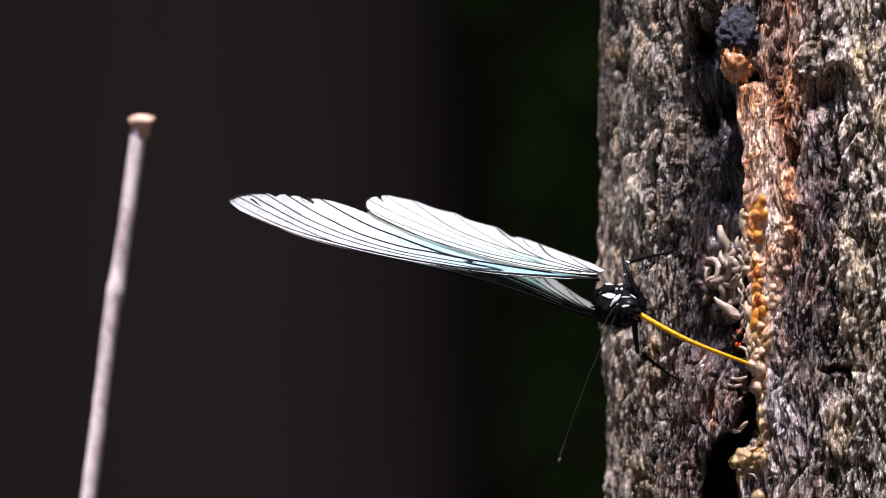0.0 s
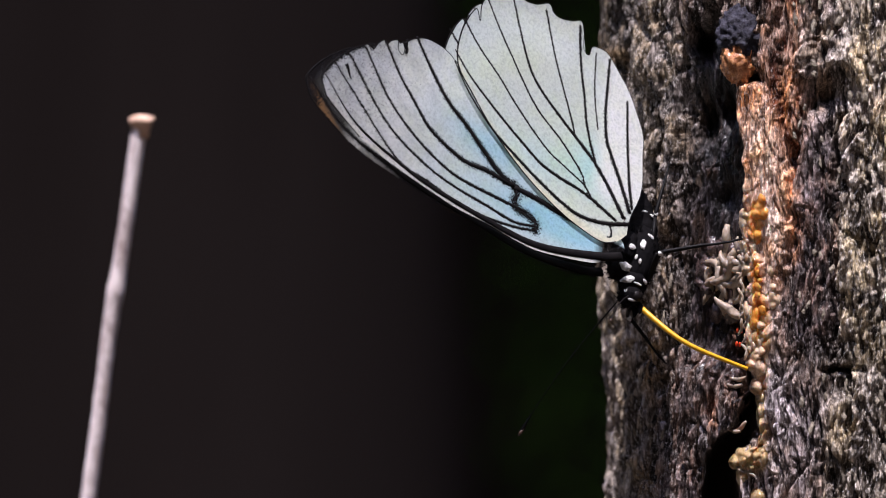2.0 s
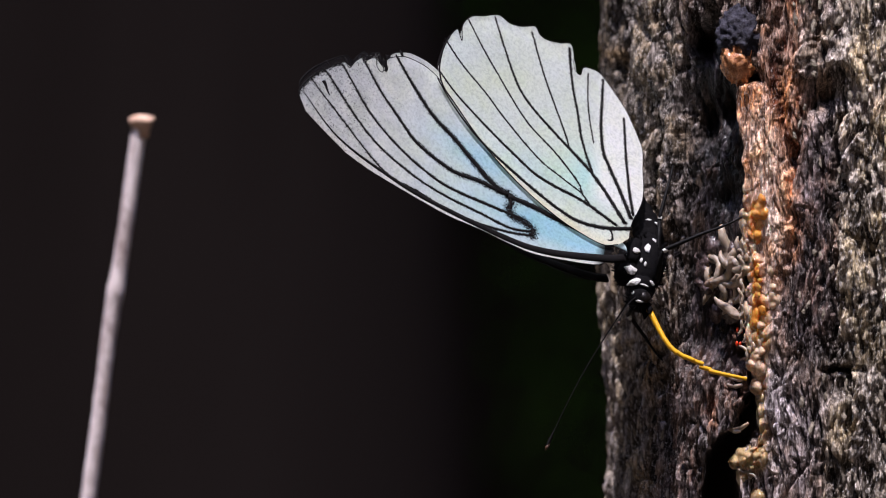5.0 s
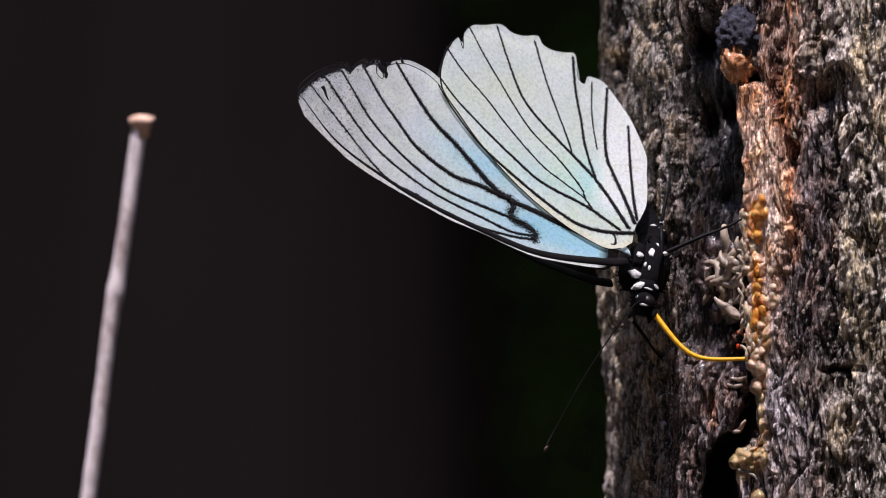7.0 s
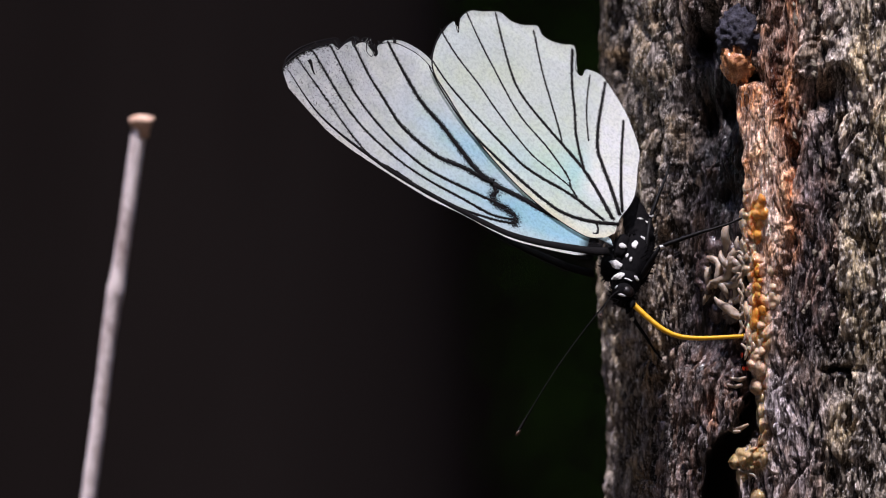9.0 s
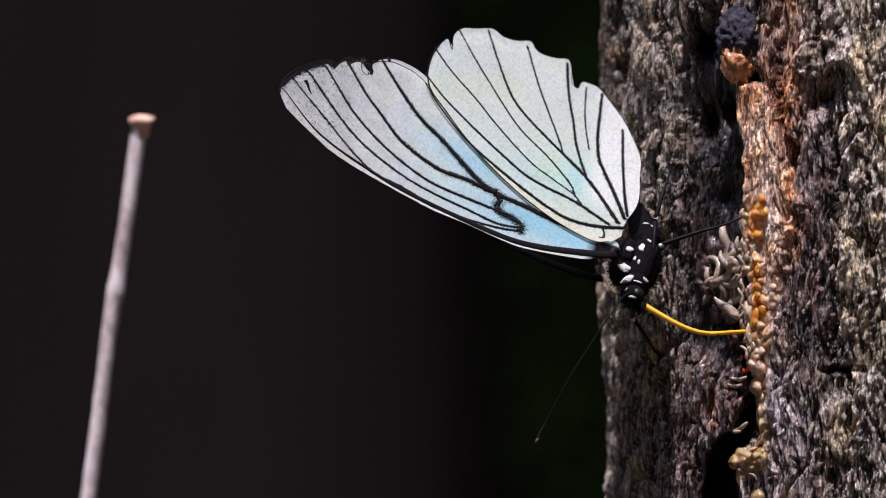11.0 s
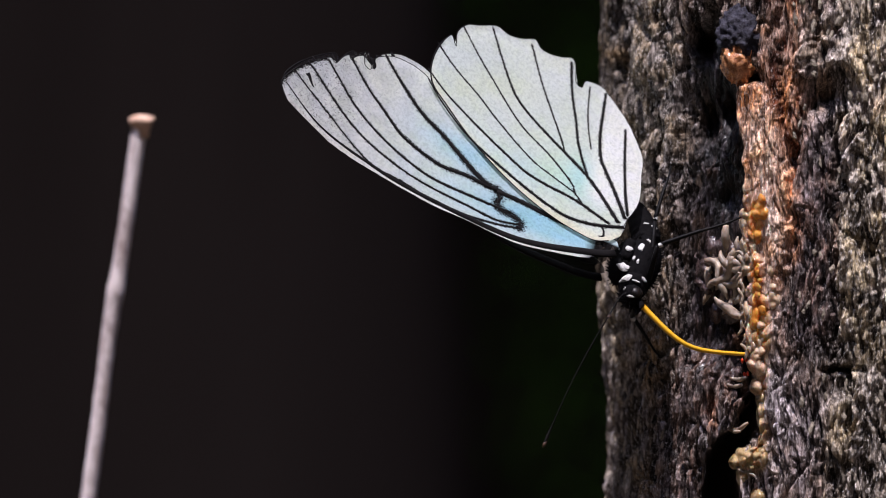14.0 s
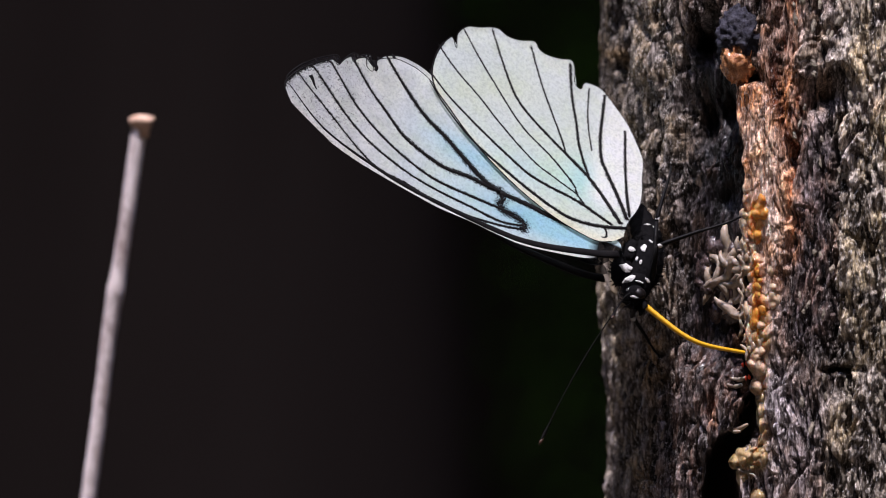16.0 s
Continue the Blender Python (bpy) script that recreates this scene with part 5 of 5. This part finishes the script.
            bmesh.ops.triangulate(bm, faces=bm.faces[:])
            w = part(kind, bm, CLEAR, body, "clear brownish flying " + kind)
            for q in (0.02, -0.6):
                bm = bmesh.new()
                tube(bm, [(-long * f * MM, -s * wide * q * f * MM, 0.02 * MM) for f in (0.02, 0.3, 0.6, 0.92)], [0.1 * MM, 0.08 * MM, 0.06 * MM, 0.03 * MM], 5)
                part("vein", bm, LEG, w)
            w.location = mm([root])[0]
            HORNET_WINGS.append((w, s, root, sweep))
    return tagged(body, "orange and brown banded hornet in flight", "hornet")


HORNET_WINGS = []
HORNET = hornet()
HORNET.scale = (0.94, 0.94, 0.94)
# seconds, head and tail tip on the plan, depth in mm, heading in degrees
HORNET_ROWS = [(0.0, -700, 2700, -1050, 2850, -46, -20), (0.8, -60, 1320, -390, 1480, -46, -24), (1.0, 182, 905, -150, 1050, -46, -25),
               (1.1, 180, 790, -150, 930, -46, -30), (1.2, 245, 535, -95, 680, -46, -28), (1.3, 415, 365, 85, 528, -45, -20), (1.4, 478, 338, 182, 545, -44, -16),
               (1.5, 512, 132, 168, 282, -36, -6), (1.6, 640, -60, 312, 98, -6, 4), (1.7, 830, -215, 512, -66, 8, 8), (1.8, 1000, -100, 690, 40, 18, 12), (2.0, 1500, -360, 1180, -220, 20, 14),
               (2.4, 2400, -1100, 2080, -960, 20, 14), (3.0, 3400, -2000, 3080, -1860, 20, 14), (16.0, 3400, -2000, 3080, -1860, 20, 14)]


def hornet_pose(row):
    t, hx, hy, tx, ty, d, head = row
    a, b = at(hx, hy, d * MM), at(tx, ty, d * MM)
    pitch = math.degrees(math.atan2(a.z - b.z, a.x - b.x))
    p = b.lerp(a, 17.4 / 24.9)
    return pose(p.x, p.y, p.z, 0, -pitch, head)


# ---------------------------------------------------------------- sap, knot and larvae on the bark
def lump(name, x, y, size, lift, material, label, category, rough=0.35, seed=1.0, group=""):
    bm = bmesh.new()
    egg(bm, (0, 0, 0), [s * U for s in size], rough, seed, 56, None, 0.45)
    for v in bm.verts:
        v.co += v.co.normalized() * U * (6.0 * noise.noise(v.co * 330 + Vector((seed, 0, 0))) + 1.6 * noise.noise(v.co * 1000 + Vector((seed, 4, 0))) + 1.6 * noise.noise(v.co * 3000))
    ob = part(name, bm, material)
    ob.location = on_bark(x, y, lift * MM)
    return tagged(ob, label, category, group)


lump("bark_knot", 1311, 62, (41, 26, 50), 0.0, KNOT, "dark blue-grey knot of old hardened sap on the bark", "knot", 0.3, 2.0)
lump("sap_blob", 1310, 106, (29, 22, 42), 0.2, CRUST, "orange crusted blob of dried sap below the knot", "sap blob", 0.3, 4.0)


def sap_sheet(name, material, drops, label, merge=0.2, base=0.1):
    """Sap as one skin over merged drops: each drop is its place, its spread across and down, and its height in mm."""
    x0, x1 = min(d[0] - 2.2 * d[2] for d in drops), max(d[0] + 2.2 * d[2] for d in drops)
    y0, y1 = min(d[1] - 2.2 * d[3] for d in drops), max(d[1] + 2.2 * d[3] for d in drops)
    xs, ys = np.arange(x0, x1, 1.3), np.arange(y0, y1, 1.3)
    X, Y = np.meshgrid(xs, ys)
    n = np.stack([X.ravel() * 0.05, Y.ravel() * 0.05, 0 * X.ravel()], 1)
    wx, wy = X.ravel() + 2 * octaves(n, 5, 2), Y.ravel() + 2 * octaves(n, 6, 2)
    total = np.full(len(wx), math.exp(base / merge))
    for cx, cy, sx, sy, top in drops:
        total += np.exp(((top - base) * np.exp(-0.3 * (((wx - cx) / sx) ** 2 + ((wy - cy) / sy) ** 2) ** 1.5) + base) / merge) - math.exp(base / merge)
    height = merge * np.log(total) + 0.03 * octaves(n * 3.5, 8, 2)
    co = [on_bark(x + 10.0 * h, y, h * MM) for x, y, h in zip(X.ravel(), Y.ravel(), height)]
    idx = np.arange(len(co)).reshape(X.shape)
    quads = np.stack([idx[:-1, :-1], idx[1:, :-1], idx[1:, 1:], idx[:-1, 1:]], -1).reshape(-1, 4)
    quads = quads[height[quads].max(1) > base + 0.12]
    me = bpy.data.meshes.new(name)
    me.from_pydata(co, [], quads.tolist())
    me.polygons.foreach_set("use_smooth", [True] * len(me.polygons))
    me.materials.append(material)
    return tagged(new(name, me), label, "sap", kind="stuff")


def scattered(seed, n, ys, xs, spread, size, top):
    """n drops strewn along a wandering line down the bark."""
    rng = random.Random(seed)
    out = []
    for _ in range(n):
        y = rng.uniform(ys[0], ys[-1])
        s = rng.uniform(*size)
        out.append((np.interp(y, ys, xs) + rng.gauss(0, spread), y, s, s * rng.uniform(0.9, 2.0), rng.uniform(*top)))
    return out


sap_sheet("amber_sap", AMBER, scattered(8, 6, (352, 420), (1338, 1334), 5, (6, 9), (1.1, 1.4)) + scattered(9, 6, (468, 530), (1340, 1339), 2, (4, 6), (1.1, 1.35))
          + scattered(3, 4, (548, 585), (1343, 1340), 6, (5, 7), (1.2, 1.5)), "wet amber tree sap running down the bark", 0.2)
sap_sheet("sap_jelly", GEL, scattered(28, 12, (350, 400, 440, 500, 560, 600), (1320, 1318, 1322, 1326, 1321, 1323), 2, (4, 6), (0.7, 1.1)) + scattered(29, 26, (575, 600, 640, 690), (1343, 1343, 1340, 1345), 7, (4, 6), (0.9, 1.6))
          + scattered(27, 5, (450, 540), (1366, 1362), 4, (5, 7), (0.8, 1.2)), "pale cream jelly of fermenting sap", 0.1)
sap_sheet("sap_drip", DRIP, scattered(30, 12, (640, 690, 740, 800), (1342, 1346, 1346, 1346), 2, (3.5, 5), (0.8, 1.2)) + scattered(31, 18, (800, 822), (1332, 1328), 11, (4, 6), (0.7, 1.5))
          + scattered(32, 4, (815, 845), (1314, 1313), 2, (4, 6), (0.6, 1.1)) + scattered(33, 2, (874, 884), (1338, 1340), 5, (5, 7), (0.6, 1.0)), "cloudy olive-cream drip of sap below the streak", 0.1)
sap_sheet("wet_pulp", PULP, scattered(38, 40, (435, 555), (1280, 1286), 18, (5, 9), (-1.5, -0.6)) + scattered(39, 12, (460, 530), (1242, 1240), 5, (4, 7), (-1.5, -0.7))
          + scattered(40, 12, (660, 745), (1296, 1292), 10, (4, 7), (0.0, 0.7)), "dark wet pulp of rotting bark and sap", 0.15, -1.9)


def larva_mesh(long, bend, seed):
    """A tapering maggot bent along an arc."""
    bm = bmesh.new()
    n = 18
    pts = []
    for i in range(n):
        a = bend * (i / (n - 1) - 0.5)
        r = long / bend
        pts.append((r * math.sin(a), 0.05 * long * math.sin(seed + i * 0.5), r * (1 - math.cos(a))))
    rad = [0.1 * long * math.sqrt(max(0.04, 1 - (2 * i / (n - 1) - 0.9) ** 2 * 0.9)) * (1 + 0.06 * math.cos(i * 3.1)) for i in range(n)]
    tube(bm, pts, rad, 10)
    me = bpy.data.meshes.new("fly_larva")
    bm.to_mesh(me)
    bm.free()
    me.polygons.foreach_set("use_smooth", [True] * len(me.polygons))
    me.materials.append(LARVA)
    return me


LARVA_MESHES = [larva_mesh(1.0 * MM, b, s) for b, s in ((0.8, 0), (1.8, 1), (2.8, 2), (-1.6, 3), (3.6, 4))]
LARVAE = []


def larva(x, y, size, spin, lift, kind):
    n = on_bark(x, y, 1.0) - on_bark(x, y, 0)
    m = Matrix.Translation(on_bark(x, y, lift * MM)) @ n.to_track_quat("Y", "Z").to_matrix().to_4x4() @ pose(0, 0, 0, 0, spin, 0)
    ob = new("fly_larva", LARVA_MESHES[kind])
    ob.matrix_world = m @ Matrix.Diagonal((size, size, size, 1))
    tagged(ob, "pale translucent fly larva in the wet sap", "larva", group="larvae in the sap")
    LARVAE.append((ob, m, size))


rng = random.Random(31)
for x, y, size, spin, lift, kind in (  # the knot of larvae in the hollow
        (1260, 480, 5.0, 105, 0.0, 2), (1284, 474, 5.2, -24, 0.3, 1), (1274, 490, 5.4, 38, 0.2, 1), (1262, 500, 4.8, 150, 0.0, 2), (1300, 484, 4.4, 60, 0.0, 2),
        (1282, 504, 5.0, 5, -0.1, 1), (1266, 442, 5.6, 84, -0.5, 0), (1280, 454, 5.0, 60, -0.4, 3), (1296, 450, 4.4, -45, -0.5, 1), (1290, 464, 4.0, 160, 0.1, 4),
        (1236, 508, 4.4, 82, -0.4, 0), (1242, 472, 4.2, 70, -0.7, 2), (1264, 524, 5.0, 78, -0.6, 3), (1280, 528, 5.2, 72, -0.5, 1), (1298, 522, 4.2, 60, -0.5, 2), (1252, 460, 3.6, 30, -0.6, 2)):
    larva(x + 4, y, size, spin, lift - 0.8, kind)
larva(1293, 551, 5.4, -24, 0.1, 0)
for k in range(14):
    y = 440 + k * 14.0
    larva(np.interp(y, [420, 520, 660], [1322, 1319, 1336]) + rng.gauss(0, 4), y, rng.uniform(1.8, 2.8), rng.uniform(65, 115), rng.uniform(0.5, 0.9), rng.randrange(3))
for _ in range(6):
    larva(rng.gauss(1326, 10), rng.uniform(800, 840), rng.uniform(1.6, 2.4), rng.uniform(-180, 180), rng.uniform(0.3, 0.8), rng.randrange(4))
for x, y in ((1310, 672), (1302, 684), (1312, 758), (1298, 762)):
    larva(x, y, 2.6, rng.uniform(-20, 20), 0.2, 0)


def beetle():
    """A sap beetle that creeps in the crevice beside the jelly."""
    root = new("sap_beetle")
    bm = bmesh.new()
    egg(bm, (0, 0, 0), (0.62 * MM, 0.5 * MM, 1.35 * MM), 0.04, 1, 18)
    part("wing_case", bm, CHITIN, root)
    bm = bmesh.new()
    egg(bm, (0, 0, 1.45 * MM), (0.5 * MM, 0.42 * MM, 0.5 * MM), 0.04, 2, 14)
    part("head", bm, CHITIN, root)
    for x, z in ((-0.28, 0.6), (0.28, 0.6), (-0.24, -0.95), (0.24, -0.95)):
        bm = bmesh.new()
        egg(bm, (x * MM, -0.42 * MM, z * MM), (0.2 * MM, 0.14 * MM, 0.3 * MM), 0.1, x, 10)
        part("red_spot", bm, RED, root, "bright red spot")
    for s in (-1, 1):
        for k in range(3):
            bm = bmesh.new()
            tube(bm, mm([(0.4 * s, 0.1, 0.7 - 0.6 * k), (0.85 * s, 0.0, 0.8 - 0.7 * k), (1.0 * s, 0.4, 0.7 - 0.9 * k)]), [0.1 * MM, 0.08 * MM, 0.04 * MM], 6)
            part("leg", bm, CHITIN, root)
    return tagged(root, "small black sap beetle with red spots in a bark crevice", "beetle")


BEETLE = beetle()
BEETLE_ROWS = [(0.0, 1311, 596, 8), (4.0, 1311, 594, 5), (8.0, 1314, 604, 0), (9.2, 1321, 640, -8), (11.3, 1320, 641, -10), (13.5, 1321, 646, -10), (16.0, 1323, 654, -14)]


# ---------------------------------------------------------------- what moves
def aim(p, q, up=Vector((0, 0, 1))):
    """A pose at p whose x axis points to q."""
    x = (q - p).normalized()
    y = up.cross(x).normalized()
    z = x.cross(y)
    return Matrix.Translation(p) @ Matrix((x, y, z)).transposed().to_4x4()


def rows_at(rows, t):
    return [np.interp(t, [r[0] for r in rows], [r[i] for r in rows]) for i in range(1, len(rows[0]))]


def all_times(*lists):
    return sorted({round(t, 2) for ts in lists for t in ts})


def motions():
    walk(BUTTERFLY, BODY_POSES)
    # far wings lean against the near ones, and spread a little while the butterfly wheels round
    for w in FAR_WINGS:
        lean = -2.6 if w.name.startswith("fore") else -1.0
        spread = [(0.0, 0.0), (1.4, 0.0), (1.6, 2.0), (1.7, 6.0), (1.8, 9.5), (1.9, 7.5), (2.0, 5.0), (2.1, 1.0), (2.4, 0.5), (16.0, 0.5)]
        walk(w, [(t, pose(0.1 * MM, 0, 0.1 * MM, 0, -lean, -a)) for t, a in spread])
    # tongue: pieces laid along a bent line from the head to the sap
    times = all_times([r[0] for r in TONGUE_ROWS], BODY_TIMES)
    keys = [[] for _ in TONGUE]
    for t in times:
        m = body_pose(t)
        inv = m.inverted()
        root = m @ TONGUE_ROOT
        bx, by, tx, ty = rows_at(TONGUE_ROWS, t)
        tip = on_bark(tx + 6, ty, 0.8 * MM)
        bend = at(bx, by, root.y * 0.45 + tip.y * 0.55 - 0.0012)
        c = (bend - (root + tip) / 8) * 4 / 3
        pts = [root * (1 - s) ** 3 + c * 3 * s * (1 - s) + tip * s ** 3 for s in np.linspace(0, 1, 80)]
        run = np.r_[0, np.cumsum([(b - a).length for a, b in zip(pts, pts[1:])])]
        step = run[-1] / PIECES
        for k in range(PIECES):
            ends = [Vector([np.interp(d, run, [p[i] for p in pts]) for i in range(3)]) for d in (k * step, (k + 1) * step)]
            mid = (ends[0] + ends[1]) / 2
            keys[k].append((t, inv @ aim(mid, ends[1])))
    for ob, rows in zip(TONGUE, keys):
        walk(ob, rows)
    # antennae
    times = all_times([r[0] for r in ANTENNA_ROWS], BODY_TIMES)
    for k, ob in enumerate(ANTENNAE):
        rows = []
        for t in times:
            m = body_pose(t)
            root = m @ (ANTENNA_ROOT if k == 0 else ANTENNA_ROOT + Vector((0.3, -1.6, 0.2)) * MM)
            x, y = rows_at(ANTENNA_ROWS, t)
            p = at(x, y)
            flat = Vector((p.x - root.x, 0, p.z - root.z))
            away = math.sqrt(max(ANTENNA_LONG ** 2 - flat.length_squared, 1e-9))
            tip = root + flat + Vector((0, -away, 0)) if k == 0 else root + Vector((-0.0024, -0.0185, -0.0026))
            rows.append((t, m.inverted() @ aim(root, tip)))
        walk(ob, rows)
    # legs: thigh and shin meet at a knee, the foot stays on the bark
    for k, ((hip, a, b, feet), (upper, lower)) in enumerate(zip(LEG_PLAN, LEGS)):
        up_rows, low_rows = [], []
        for t in all_times([r[0] for r in feet], BODY_TIMES):
            m = body_pose(t)
            h = m @ (Vector(hip) * MM)
            f = on_bark(*rows_at(feet, t), 0.3 * MM)
            d = f - h
            span = min(d.length, (a + b) * MM * 0.995)
            along = (span ** 2 + (a * MM) ** 2 - (b * MM) ** 2) / (2 * span)
            side = math.sqrt(max((a * MM) ** 2 - along ** 2, 0))
            out = m.to_3x3() @ Vector(((-0.6, -1.0, 0.2), (-0.9, -0.4, 1.2), (-0.6, 1.0, 0.2), (-0.6, 1.0, 0.2))[k])
            out = (out - d.normalized() * out.dot(d.normalized())).normalized()
            knee = h + d.normalized() * along + out * side
            up_rows.append((t, m.inverted() @ aim(h, knee)))
            low_rows.append((t, m.inverted() @ aim(knee, f)))
        walk(upper, up_rows)
        walk(lower, low_rows)
    # hornet and its beating wings
    walk(HORNET, [(r[0], hornet_pose(r)) for r in HORNET_ROWS])
    beat = [0.0] + [0.8 + k / 30 for k in range(40)] + [16.0]
    for w, s, root, sweep in HORNET_WINGS:
        rows = []
        for k, t in enumerate(beat):
            lift = 40 if k % 2 else 6
            p = Vector(root) * MM
            rows.append((t, pose(*p, 0, 0, -s * (sweep - 6)) @ pose(0, 0, 0, -34 * s, lift, 0)))
        walk(w, rows)
    walk(BEETLE, [(t, Matrix.Translation(on_bark(x, y, -0.1 * MM)) @ pose(0, 0, 0, 0, a, -40)) for t, x, y, a in BEETLE_ROWS])
    # a few larvae writhe
    for k, (ob, m, size) in enumerate(LARVAE):
        if k % 3:
            continue
        rows = [(t, m @ pose(0, 0, 0, 5 * math.sin(t * 1.7 + k), 13 * math.sin(t * 1.1 + k * 1.3), 6 * math.sin(t * 1.3 + k))) for t in np.arange(0, 16.01, 1.0)]
        walk(ob, rows)


motions()
